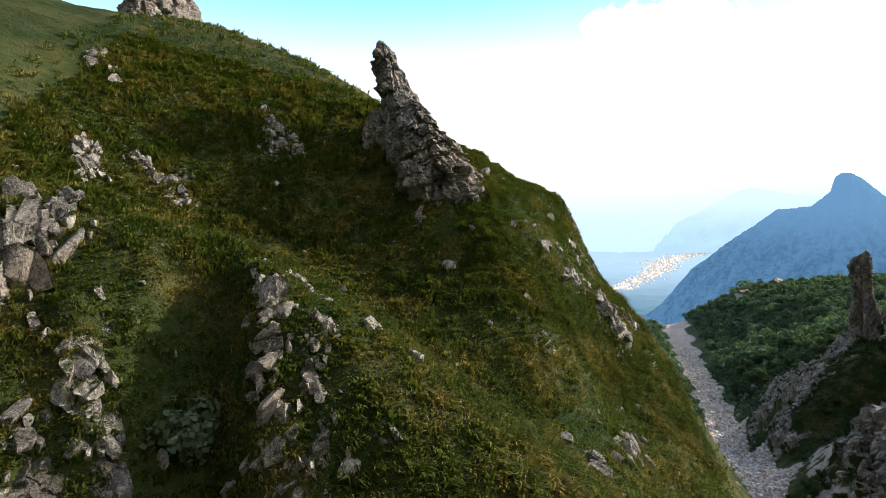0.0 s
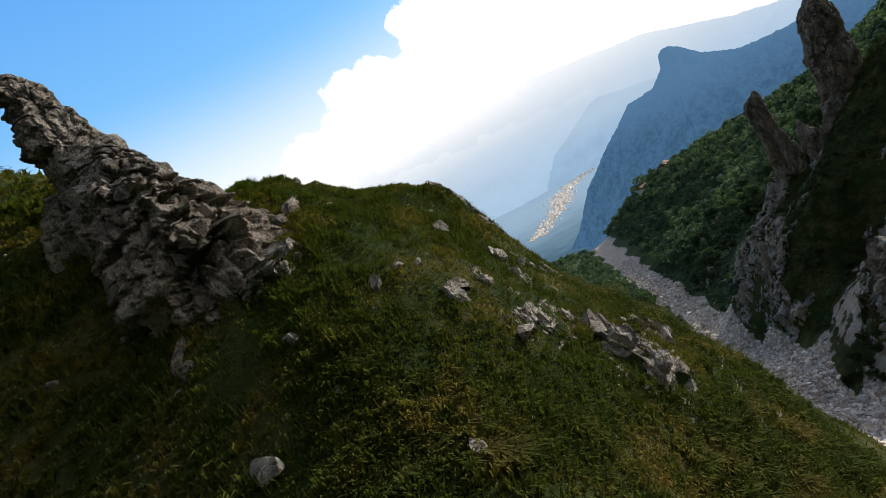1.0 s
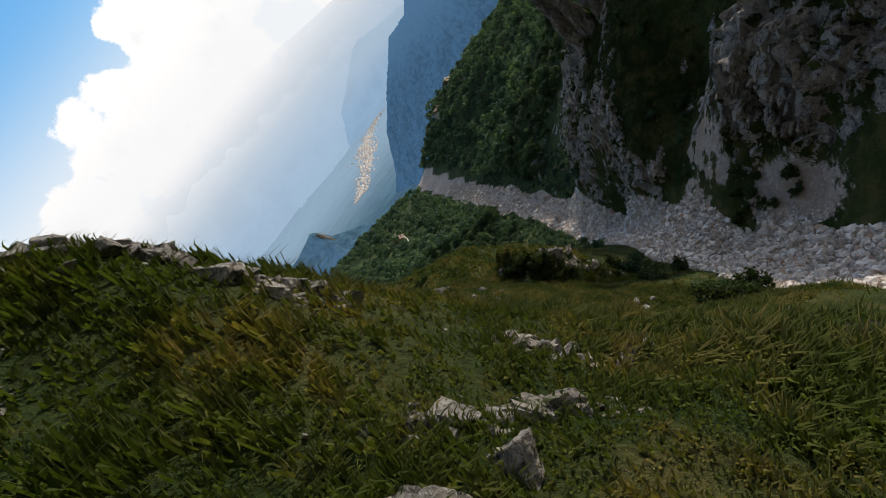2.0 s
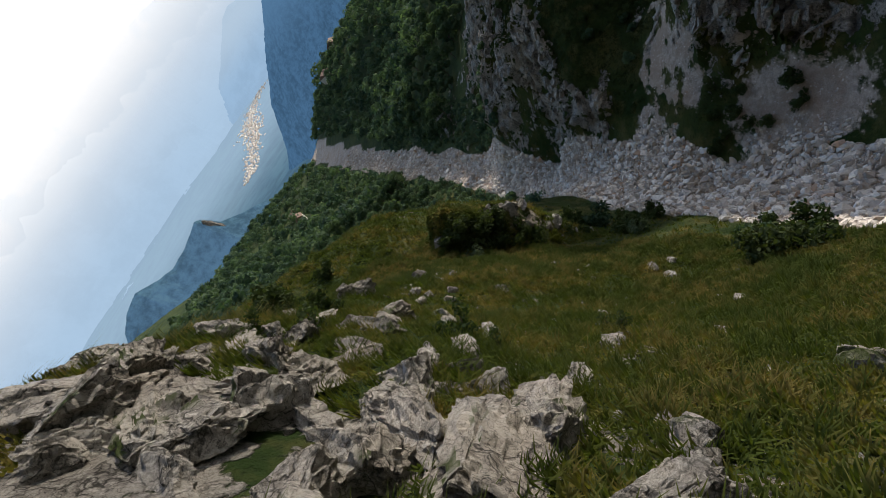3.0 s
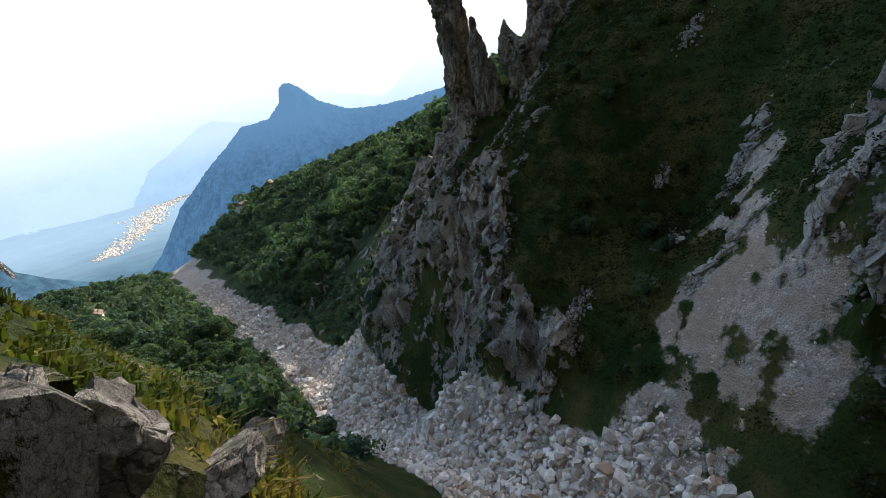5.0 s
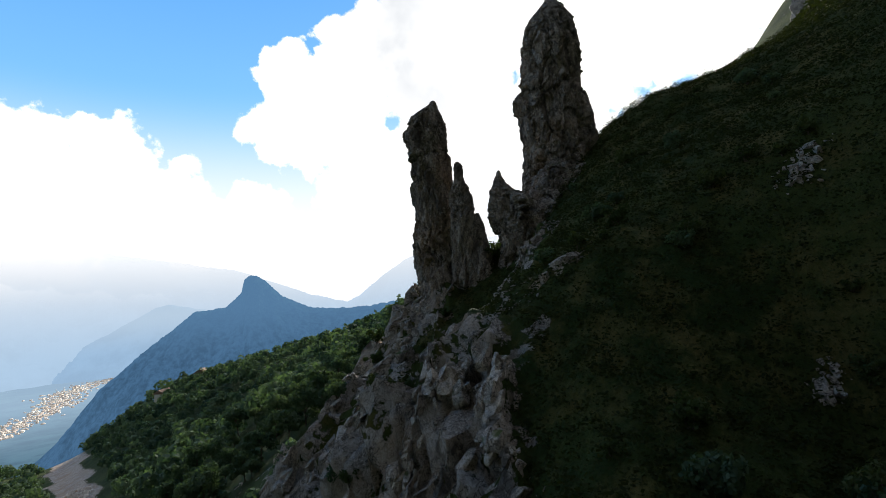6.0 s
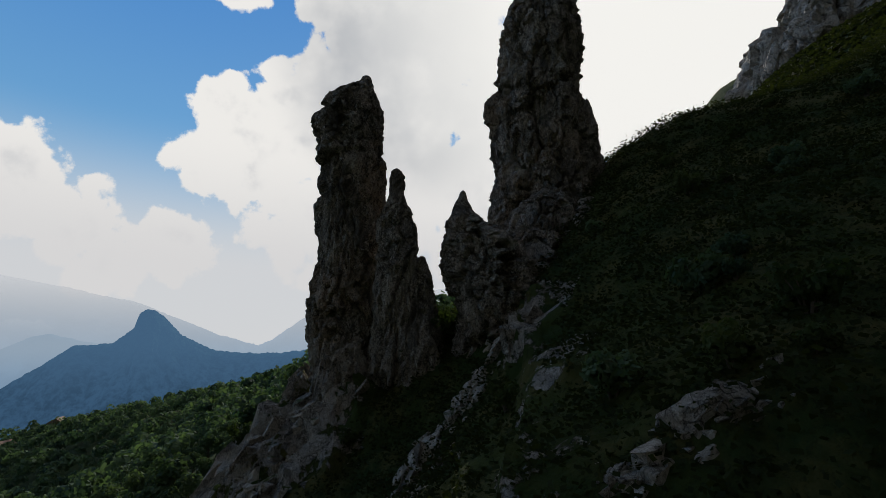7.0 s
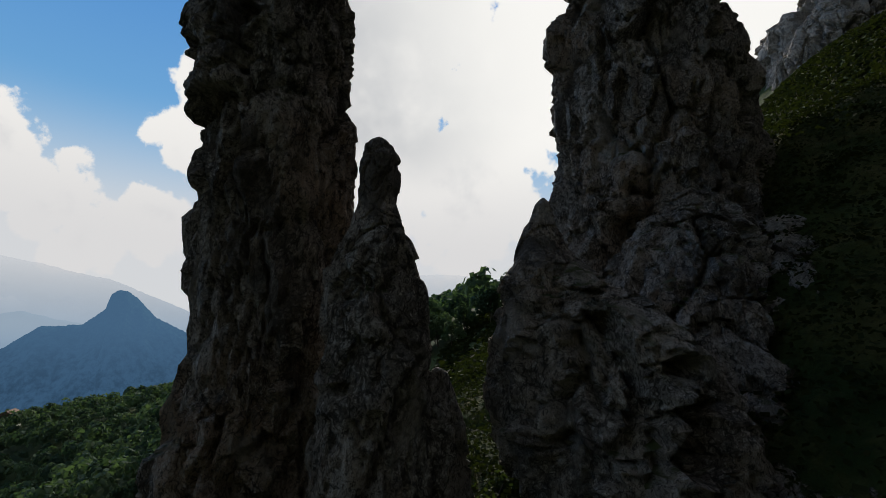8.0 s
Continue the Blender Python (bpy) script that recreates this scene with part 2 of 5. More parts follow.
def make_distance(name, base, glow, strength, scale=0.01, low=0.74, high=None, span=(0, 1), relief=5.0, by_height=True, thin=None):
    """Far hills with the haze of bright summer air put in as emission; towards span[1] (height or distance) it takes
    the colour high.
    """
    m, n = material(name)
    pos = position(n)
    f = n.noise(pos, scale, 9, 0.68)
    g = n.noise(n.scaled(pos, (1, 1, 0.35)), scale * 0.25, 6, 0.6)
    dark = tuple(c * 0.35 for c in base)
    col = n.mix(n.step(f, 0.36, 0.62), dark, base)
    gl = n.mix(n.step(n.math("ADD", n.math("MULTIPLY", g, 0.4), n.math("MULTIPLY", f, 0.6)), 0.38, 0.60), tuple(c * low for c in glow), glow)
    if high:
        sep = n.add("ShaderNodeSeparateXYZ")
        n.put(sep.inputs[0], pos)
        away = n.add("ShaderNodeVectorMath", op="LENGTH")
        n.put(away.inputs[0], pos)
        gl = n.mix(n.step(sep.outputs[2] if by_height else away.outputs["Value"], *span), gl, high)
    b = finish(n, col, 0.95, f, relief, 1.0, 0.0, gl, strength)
    # high parts turn transparent, so the ridge melts into the sky like haze
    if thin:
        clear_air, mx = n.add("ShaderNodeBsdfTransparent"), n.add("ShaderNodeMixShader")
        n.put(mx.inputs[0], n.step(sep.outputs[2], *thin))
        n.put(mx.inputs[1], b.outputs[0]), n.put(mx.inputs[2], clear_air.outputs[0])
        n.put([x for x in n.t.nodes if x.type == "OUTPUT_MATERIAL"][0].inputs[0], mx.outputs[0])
    return m


MAT_ROCK = make_rock("limestone")
MAT_BLOCK = make_rock("pale_limestone", 0.15, 1.0)
MAT_CRAG = make_rock("grey_limestone", 0.3, 0.35)
MAT_WARM = make_rock("ochre_limestone", 0.6)
MAT_GROUND = make_ground()
MAT_GRASS = make_leaf("grass_blades", (0.026, 0.052, 0.010), (0.125, 0.14, 0.03), 0.05, (0.26, 0.19, 0.06))
# greens shifted slightly to blue for the haze over the trees
MAT_LEAF = make_leaf("broad_leaves", (0.030, 0.055, 0.038), (0.105, 0.145, 0.085))
MAT_SHRUB = make_leaf("shrub_leaves", (0.025, 0.04, 0.015), (0.07, 0.085, 0.035))
# scrub green taken towards black, so the colour carries the slope's shade
MAT_SHADED_SCRUB = make_leaf("shaded_scrub_leaves", (0.010, 0.016, 0.006), (0.032, 0.037, 0.013), 0.04)
# blue of the distance haze is mixed into these leaf colours
MAT_HAZY_WOODS = make_leaf("hazy_woodland_leaves", (0.026, 0.054, 0.045), (0.15, 0.205, 0.13), 0.06, None, True)
MAT_PALE = make_leaf("pale_shrub_leaves", (0.06, 0.085, 0.05), (0.13, 0.16, 0.10))
MAT_YELLOW = make_leaf("yellow_shrub_leaves", (0.07, 0.085, 0.012), (0.16, 0.15, 0.03))
MAT_BARK = make_plain("bark", (0.10, 0.08, 0.06), 0.9)
MAT_WALL = make_plain("whitewash", (0.75, 0.73, 0.68), 0.9, 0.1)
MAT_ROOF = make_plain("roof_tiles", (0.30, 0.20, 0.15), 0.85)
MAT_DARK = make_plain("window_shade", (0.03, 0.03, 0.03), 0.5)

# ---------------------------------------------------------------- noise in numpy
GRAD = np.random.RandomState(7).normal(size=(256, 3))
GRAD /= np.linalg.norm(GRAD, axis=1)[:, None]
PERM = np.random.RandomState(8).permutation(256)
PERM = np.concatenate([PERM, PERM, PERM])


def gnoise(p):
    """Gradient noise of points p (n, 3), about -1 to 1."""
    i = np.floor(p).astype(int)
    f = p - i
    u = f * f * f * (f * (f * 6 - 15) + 10)
    i &= 255
    total = np.zeros(len(p))
    for dx in (0, 1):
        for dy in (0, 1):
            for dz in (0, 1):
                h = PERM[PERM[PERM[i[:, 0] + dx] + i[:, 1] + dy] + i[:, 2] + dz] & 255
                g = GRAD[h]
                d = f - (dx, dy, dz)
                wx = u[:, 0] if dx else 1 - u[:, 0]
                wy = u[:, 1] if dy else 1 - u[:, 1]
                wz = u[:, 2] if dz else 1 - u[:, 2]
                total += wx * wy * wz * (g * d).sum(1)
    return total * 1.5


def fbm(p, octaves=5, gain=0.5, ridged=False):
    p = np.asarray(p, float)
    total, amp = np.zeros(len(p)), 1.0
    for k in range(octaves):
        v = gnoise(p * 2.03 ** k + 17.3 * k)
        total += amp * ((1 - 2 * np.abs(v)) if ridged else v)
        amp *= gain
    return total


def broken(p):
    """Blocks that a rock breaks into: a random number for each block, and the distance from the joints between them."""
    i = np.floor(p).astype(int)
    f1, f2, who = np.full(len(p), 9.0), np.full(len(p), 9.0), np.zeros(len(p))
    for dx in (-1, 0, 1):
        for dy in (-1, 0, 1):
            for dz in (-1, 0, 1):
                c = i + (dx, dy, dz)
                k = c & 255
                h = PERM[PERM[PERM[k[:, 0]] + k[:, 1]] + k[:, 2]] & 255
                d = (((c + 0.5 + 0.28 * GRAD[h] * 1.6) - p) ** 2).sum(1)
                nearer = d < f1
                f2 = np.where(nearer, f1, np.minimum(f2, d))
                who = np.where(nearer, h / 255.0, who)
                f1 = np.where(nearer, d, f1)
    return who, np.sqrt(f2) - np.sqrt(f1)


def smooth(v, lo, hi):
    t = np.clip((v - lo) / (hi - lo), 0, 1)
    return t * t * (3 - 2 * t)


# ---------------------------------------------------------------- the lie of the land
# crest, shoulder, flank and stream lines: (x, y, z)
LINES = [
    # stream bed of the ravine, going down the valley
    [(30, 0, 36), (40, 28, 29), (50, 60, 21.5), (58, 79, 17), (67, 93, 13), (80, 117, 4.5), (104, 158, -7), (150, 240, -27), (205, 350, -48), (300, 540, -76), (420, 800, -130), (640, 1250, -230)],
    # crest of the grassy spur
    [(-150, 120, 130), (-62, 92, 104), (-31, 78, 103), (-18, 68, 96), (-8, 57, 88), (0, 52, 81.7), (3.7, 48.5, 80.3), (7.2, 48.0, 77.5)],
    [(10.2, 47.6, 76.3), (11.9, 47, 75.9), (13.4, 46.6, 73.6), (14.2, 45.4, 69.8), (15.4, 44.6, 66.2), (17.8, 42.4, 63), (19.8, 40, 59.4), (22.8, 39, 53.6), (18.5, 48, 63), (12, 55, 69), (16, 60, 65.5), (18.5, 66, 64.5), (21.5, 72, 61.5), (25, 79, 57.5)],
    # its south face above the first rocks
    [(-28, 40, 80.5), (-18, 43, 80), (-8, 38.5, 72.5), (-2, 38, 74), (4, 30, 66.5), (12, 30, 57.5), (17, 25, 52)],
    [(8, 36, 70.2), (12, 40.5, 68.7)],
    # near spur and the hollow behind it
    [(-34, 26, 78.6), (-23, 21.5, 75.8), (-16, 20, 73.2), (-12.5, 18.9, 71.7), (-9.4, 18.6, 70.2), (-6.5, 17.6, 68.2), (-3.5, 16.4, 66), (0, 14.5, 63.2), (4, 14, 60.3), (10, 10, 54), (20, 5, 46)],
    [(-22, 30, 72.5), (-10, 27.5, 67), (0, 23.5, 61.5), (10, 20, 55)],
    [(-44, -25, 76), (-25, -8, 64), (0, -12, 57), (15, -15, 49)],
    [(-17, 2.7, 56.5), (-15.4, 9.9, 60), (-12.3, 12.3, 63.2), (-8.6, 13.6, 66), (-6.3, 7.5, 59.4), (-23, 8.5, 66)],
    # back of the spur, falling to the ravine
    [(22.5, 62, 54), (25.7, 72, 53.8), (30, 74, 46.6), (32, 79.5, 47), (34, 68, 38.5), (45, 74, 29.5), (52, 70.5, 20)],
    [(26, 50, 50), (38, 55, 36.5), (46, 62, 25)],
    [(28.5, 85, 51.5), (36.5, 92, 43.5), (41, 98, 43), (47.3, 103.3, 39.6), (44, 103.5, 43), (38.6, 102.8, 46.3), (34, 102.8, 49), (29.5, 104, 50.8), (38, 110, 44), (36, 127, 40), (57, 109, 28), (62, 112, 20)],
    [(43, 81, 32), (50, 90, 27), (56, 92, 20)],
    [(5, 75, 72), (0, 100, 62), (5, 140, 45), (-60, 150, 70)],
    # foot and face of the far wall
    [(61, 65, 20), (65, 75, 18), (71, 88, 16), (76, 97, 14), (86, 113, 6)],
    [(71, 70, 27), (76, 81, 24.5), (83, 98, 25), (92, 112, 24), (101, 128, 18), (112, 124, 26), (126, 134, 18), (142, 176, 2)],
    [(76, 72, 34), (76, 66, 36), (70, 55, 36), (62, 30, 42)],
    [(93, 85, 26), (97, 83, 32), (107, 86, 43), (120, 84, 52)],
    # rib that runs up to the towers
    [(94, 104, 30), (100, 99.5, 36.5), (108, 101.5, 38.5), (116, 103, 42), (124, 101, 48), (130, 100.5, 52)],
    [(105, 111, 30), (113, 110, 33), (115, 116, 33), (124, 126, 33.5), (131, 137, 26), (140, 150, 17)],
    [(122, 113.5, 38.5), (130, 114, 40), (150, 120, 40), (180, 117, 45), (230, 125, 52), (290, 118, 62)], [(165, 108, 45), (200, 108, 51), (240, 105, 58), (300, 100, 66), (400, 110, 72)],
    # the ridge on to the cliffs
    [(131.2, 100.6, 53.8), (131, 95, 56.6), (135, 90.2, 58), (139, 86.5, 59.6), (147, 82, 63), (165, 75, 70), (200, 62, 92), (250, 45, 120), (320, 25, 150)], [(300, -60, 190), (240, -90, 170), (420, 20, 200), (420, -120, 260)],
    [(120, 60, 68), (150, 30, 95), (100, 30, 70), (200, -20, 130), (60, -40, 70)],
    # wooded slopes beyond
    [(165, 130, 34), (215, 150, 37), (300, 165, 51), (420, 160, 66)],
    [(174, 213, 0), (220, 220, 8), (282, 280, 3), (298, 345, -2), (370, 520, -28), (390, 490, -30)],
    [(350, 330, 5), (480, 420, -14), (600, 560, -45), (760, 640, -60), (620, 380, -10)],
    # open woods on the other bank
    [(62, 160, 18), (80, 230, -4), (120, 340, -30), (165, 440, -52), (230, 560, -66), (330, 760, -112)],
    [(10, 220, 30), (40, 350, 5), (80, 480, -20), (150, 640, -60), (60, 640, -20), (-60, 500, 20), (100, 850, -110)],
    # the great valley
    [(350, 1300, -230), (0, 1300, -150), (800, 2200, -245), (0, 3000, -240), (1600, 2600, -245), (2600, 3600, -240), (1500, 4600, -230)],
    [(1200, 900, -170), (1700, 1200, -200), (2500, 1500, -200), (1200, 0, 250), (0, -1200, 300), (-1200, 200, 300), (-1000, 1500, 200), (4500, -500, 0), (-4500, -4500, 300), (4500, 4500, -200), (-4500, 4500, 100), (4500, -4500, 100)],
]


def along(line, every):
    """Points along a polyline; the step grows with the length of the leg."""
    pts = [line[0]]
    for a, b in zip(line, line[1:]):
        a, b = np.array(a, float), np.array(b, float)
        k = max(1, min(3, int(np.linalg.norm(b - a) / every)))
        pts += [tuple(a + (b - a) * (i + 1) / k) for i in range(k)]
    return pts


CONTROL = np.array([p for line in LINES for p in along(line, 14)], float)


def kernel(d2):
    return np.sqrt(d2 + 5.0)


def fit_land():
    p = CONTROL[:, :2]
    d2 = ((p[:, None] - p[None]) ** 2).sum(2)
    n = len(p)
    a = np.zeros((n + 1, n + 1))
    a[:n, :n] = kernel(d2) - np.eye(n) * 0.25
    a[:n, n] = a[n, :n] = 1
    return np.linalg.solve(a, np.append(CONTROL[:, 2], 0))


WEIGHTS = fit_land()


NEAR_RIBS = [[(-12.4, 18.8), (-11.4, 16.6), (-11.0, 14.6), (-10.1, 12.8), (-9.3, 10.8)], [(-19, 15.2), (-17.8, 13.4), (-16.9, 12.8), (-16.2, 11.6), (-15.6, 9.8)]]


def beside(x, y, line, width):
    """1 on a line in the plan, falling to 0 over the width."""
    best = np.full(len(x), 1e9)
    for a, b in zip(np.array(line[:-1], float), np.array(line[1:], float)):
        ab = b - a
        t = np.clip(((x - a[0]) * ab[0] + (y - a[1]) * ab[1]) / (ab @ ab), 0, 1)
        best = np.minimum(best, (x - a[0] - t * ab[0]) ** 2 + (y - a[1] - t * ab[1]) ** 2)
    return np.exp(-best / width ** 2)


def land(x, y):
    """Smooth height of the land at x, y (arrays)."""
    x, y = np.asarray(x, float).ravel(), np.asarray(y, float).ravel()
    z = np.full(len(x), WEIGHTS[-1])
    if len(x) < 3000:
        z += kernel((x[:, None] - CONTROL[:, 0]) ** 2 + (y[:, None] - CONTROL[:, 1]) ** 2) @ WEIGHTS[:-1]
    else:
        for (px, py, _), wt in zip(CONTROL, WEIGHTS):
            z += wt * kernel((x - px) ** 2 + (y - py) ** 2)
    # beyond the last wooded slopes the land drops to the great valley
    r = np.hypot(x - 65, y - 93)
    az = np.degrees(np.arctan2(x - 65, y - 93))
    f = smooth(r, 560, 900) * smooth(az, -60, -35) * smooth(az, 108, 88)
    z = z * (1 - f) + np.minimum(z, -190 - 0.05 * (r - 900)) * f
    # round knoll above the ravine
    z = z + 6.6 * np.exp(-(((x - 46.0) / 5.0) ** 2 + ((y - 90.6) / 4.2) ** 2) ** 2.5)
    # two rock ribs of the near spur and the deep gully between them
    z = z + 0.7 * beside(x, y, NEAR_RIBS[0], 0.8) + 0.6 * beside(x, y, NEAR_RIBS[1], 0.9) - 4.2 * beside(x, y, [(-14.2, 17.2), (-13.8, 14.1), (-13.5, 9.9), (-13, 5)], 1.7)
    return np.maximum(z, -242)


BED = np.array([p[:3] for p in LINES[0]], float)


def bed_distance(x, y):
    """Distance from the stream's line, and which side (+: far wall)."""
    best, side = np.full(len(x), 1e9), np.zeros(len(x))
    for a, b in zip(BED[:-1, :2], BED[1:, :2]):
        ab = b - a
        t = np.clip(((x - a[0]) * ab[0] + (y - a[1]) * ab[1]) / (ab @ ab), 0, 1)
        dx, dy = x - a[0] - t * ab[0], y - a[1] - t * ab[1]
        d = np.hypot(dx, dy)
        s = np.sign(ab[1] * dx - ab[0] * dy)
        near = d < best
        best, side = np.where(near, d, best), np.where(near, s, side)
    return best, side


def cliffs(x, y, z):
    d, side = bed_distance(x, y)
    return smooth(side * d, 9, 13) * smooth(x, 63, 67) * smooth(z, 23, 27) * smooth(z, 58, 46) * smooth(y - 0.1 * (x - 70), 78, 72) * smooth(y, 36, 46) * smooth(x, 88, 81)


def surface(x, y):
    """Height, and how much rock, scree and wood covers the ground."""
    x, y = np.asarray(x, float).ravel(), np.asarray(y, float).ravel()
    z = land(x, y)
    e = 0.6
    gx, gy = (land(x + e, y) - z) / e, (land(x, y + e) - z) / e
    slope = np.hypot(gx, gy)
    d, side = bed_distance(x, y)
    p2 = np.stack([x, y, z * 0.5], 1)
    near = smooth(np.hypot(x - 60, y - 70), 400, 150)
    n1 = fbm(p2 / 22.0, 4)
    n2 = fbm(p2 / 6.0, 4)
    wall = smooth(side * d, 6, 13) * smooth(x, 45, 60) * near
    rock = smooth(slope, 0.95, 1.5) * 0.6 + 0.5 * n1 + 0.25 * n2
    face = wall * smooth(y, 40, 60)
    verge = np.interp(x, (70, 76, 78, 84, 99, 106), (88, 92.5, 94, 100.5, 99.3, 101)) + 1.2 * n2
    stony = face * smooth(y - verge, -0.8, 1.2) * smooth(z, 52, 34) * (smooth(x, 106, 96) + smooth(np.abs(y - 104.5 - 0.15 * (x - 108)), 3.0, 1.2) + smooth(y, 113, 117)).clip(0, 1)
    spur = smooth(side * d, 2, -4) * near
    rock = rock * (1 - 0.55 * spur) + stony * 0.42 - 0.12 - 0.6 * face * smooth(z, 38, 46) - 0.55 * face * (1 - stony) * smooth(x, 78, 84)
    shelf = np.exp(-((x - 18.5 - 0.25 * (y - 64)) / 3.2) ** 2 - ((y - 64) / 9.0) ** 2)
    lip = np.exp(-((x - 13.5) / 3.5) ** 2 - ((y - 35.5) / 2.2) ** 2) + 0.8 * np.exp(-((x - 12.5) / 2.0) ** 2 - ((y - 47) / 2.0) ** 2)
    rock = rock + 0.42 * shelf + 0.35 * lip + 0.5 * np.exp(-((x - 46) / 3) ** 2 - ((y - 87.8) / 1.5) ** 2)
    width = 4.2 + 3.0 * fbm(np.stack([x, y, 0 * x], 1) / 30.0, 2) + 1.2 * smooth(side, -0.2, 0.2) * smooth(y, 120, 70) + 0.012 * np.hypot(x - 60, y - 80)
    scree = smooth(d - width, 1.2, -1.2)
    wig = 3.0 * fbm(p2 / 7.0 + 40, 3)
    chute = np.exp(-(((y - 82) + 0.12 * (x - 78) + wig) / (3.4 + 6.0 * smooth(x, 84, 68))) ** 2) * (0.85 + 0.9 * fbm(p2 / 3.0 + 11, 3)).clip(0.2, 1.2) * smooth(x, 64, 72) * smooth(x, 100, 88)
    chute2 = np.exp(-(((y - 68) - 0.2 * (x - 64)) / 9.0) ** 2) * smooth(x, 56, 62) * smooth(x, 74, 66)
    turf = np.exp(-((x - 68.5) / 5.0) ** 2 - ((y - 75) / 4.0) ** 2) * smooth(fbm(p2 / 2.2, 3), -0.1, 0.25)
    chute2 = chute2 * (1 - 0.35 * turf)
    scree = np.maximum(scree, np.maximum(chute, chute2) * 0.8)
    rock = rock * (1 - scree) - 0.6 * smooth(x, 138, 150)
    # bare cliffs above the scree fan
    cliff = cliffs(x, y, z)
    rock = np.maximum(rock, cliff * (0.72 + 0.5 * n2))
    scree = scree * (1 - 0.8 * cliff)
    wood = smooth(np.hypot(x - 60, y - 70), 85, 130) * (1 - scree)
    rough = smooth(rock, 0.3, 0.7) * (1 - 0.85 * np.minimum(1, 1.5 * shelf))
    relief = fbm(np.stack([x, y, z], 1) / 4.5, 5, 0.5, True) * near
    z = z + n1 * 0.8 + n2 * 0.28 + rough * (relief * 1.0 + fbm(np.stack([x, y, z * 0.3], 1) / 9.0, 3, 0.5, True) * 1.1 * face) + scree * 0.15 * fbm(p2 / 1.6, 3)
    z = z + fbm(np.stack([x, y, 0 * x], 1) / 1.5, 3) * 0.34 * near * (1 - scree)
    return z, rock, scree, wood


def axis(lo, hi, stp, far_lo, far_hi, growth):
    mid = list(np.arange(lo, hi, stp))
    up, s = [mid[-1]], stp
    while up[-1] < far_hi:
        s *= growth
        up.append(up[-1] + s)
    dn, s = [mid[0]], stp
    while dn[-1] > far_lo:
        s *= growth
        dn.append(dn[-1] - s)
    return np.array(dn[:0:-1] + mid + up[1:])


def mesh_object(name, verts, faces, mat, smooth_faces=True):
    me = bpy.data.meshes.new(name)
    me.from_pydata(verts, [], faces) if isinstance(faces, list) else fast_mesh(me, verts, faces)
    me.materials.append(mat)
    if smooth_faces:
        me.polygons.foreach_set("use_smooth", np.ones(len(me.polygons), bool))
    return new(name, me)


def fast_mesh(me, verts, faces):
    n, k = faces.shape
    me.vertices.add(len(verts))
    me.vertices.foreach_set("co", np.asarray(verts, np.float32).ravel())
    me.loops.add(n * k)
    me.loops.foreach_set("vertex_index", faces.astype(np.int32).ravel())
    me.polygons.add(n)
    me.polygons.foreach_set("loop_start", np.arange(0, n * k, k, dtype=np.int32))
    me.update(calc_edges=True)


def grid_faces(nx, ny):
    i = np.arange((nx - 1) * (ny - 1))
    a = (i // (ny - 1)) * ny + i % (ny - 1)
    return np.stack([a, a + ny, a + ny + 1, a + 1], 1)


def build_ground():
    xs = axis(-24, 132, 0.42, -4500, 4700, 1.06)
    ys = axis(2, 128, 0.42, -4500, 4700, 1.06)
    gx, gy = np.meshgrid(xs, ys, indexing="ij")
    x, y = gx.ravel(), gy.ravel()
    z, rock, scree, wood = surface(x, y)
    rough = smooth(rock, 0.3, 0.7) * smooth(np.hypot(x - 60, y - 70), 300, 120)
    rough = rough * (1 - 0.85 * np.minimum(1, 1.5 * np.exp(-((x - 18.5 - 0.25 * (y - 64)) / 3.2) ** 2 - ((y - 64) / 9.0) ** 2)))
    p = np.stack([x, y, z], 1)
    push = np.stack([fbm(p / 3.0 + 31, 4), fbm(p / 3.0 + 57, 4), 0 * x], 1)
    p += push * (rough * 1.0)[:, None]
    pick = np.flatnonzero(rough > 0.05)
    q = p[pick] + 0.5 * np.stack([fbm(p[pick] / 2.0 + 3, 3), fbm(p[pick] / 2.0 + 8, 3), fbm(p[pick] / 2.0 + 13, 3)], 1)
    who, edge = broken(q / (2.4, 2.4, 4.0))
    who2, edge2 = broken(q / (1.1, 1.1, 1.7) + 9)
    out = ((1.3 + 1.5 * cliffs(x[pick], y[pick], z[pick])) * (who - 0.5) - 0.6 * smooth(edge, 0.15, 0) + 0.8 * (who2 - 0.5)) * rough[pick]
    gx, gy = np.gradient(land(x, y).reshape(len(xs), len(ys)), xs, ys)
    nrm = np.stack([-gx.ravel(), -gy.ravel(), np.ones(len(x))], 1)[pick]
    p[pick] += nrm / np.linalg.norm(nrm, axis=1)[:, None] * out[:, None]
    ob = mesh_object("ground", p, grid_faces(len(xs), len(ys)), MAT_GROUND)
    ob.data.set_sharp_from_angle(angle=radians(38))
    d, side = bed_distance(x, y)
    fresh = 0.95 - 0.05 * smooth(side * d, 4, -4)
    for name, v in (("rock", rock), ("scree", scree), ("wood", wood), ("fresh", fresh)):
        at = ob.data.attributes.new(name, "FLOAT", "POINT")
        at.data.foreach_set("value", np.clip(v, 0, 1).astype(np.float32))
    tagged(ob, "steep mountain ground of grass, limestone and scree", "mountainside", kind="structure")
    return ob


ground = build_ground()


def height(x, y):
    return surface(np.atleast_1d(x), np.atleast_1d(y))[0]


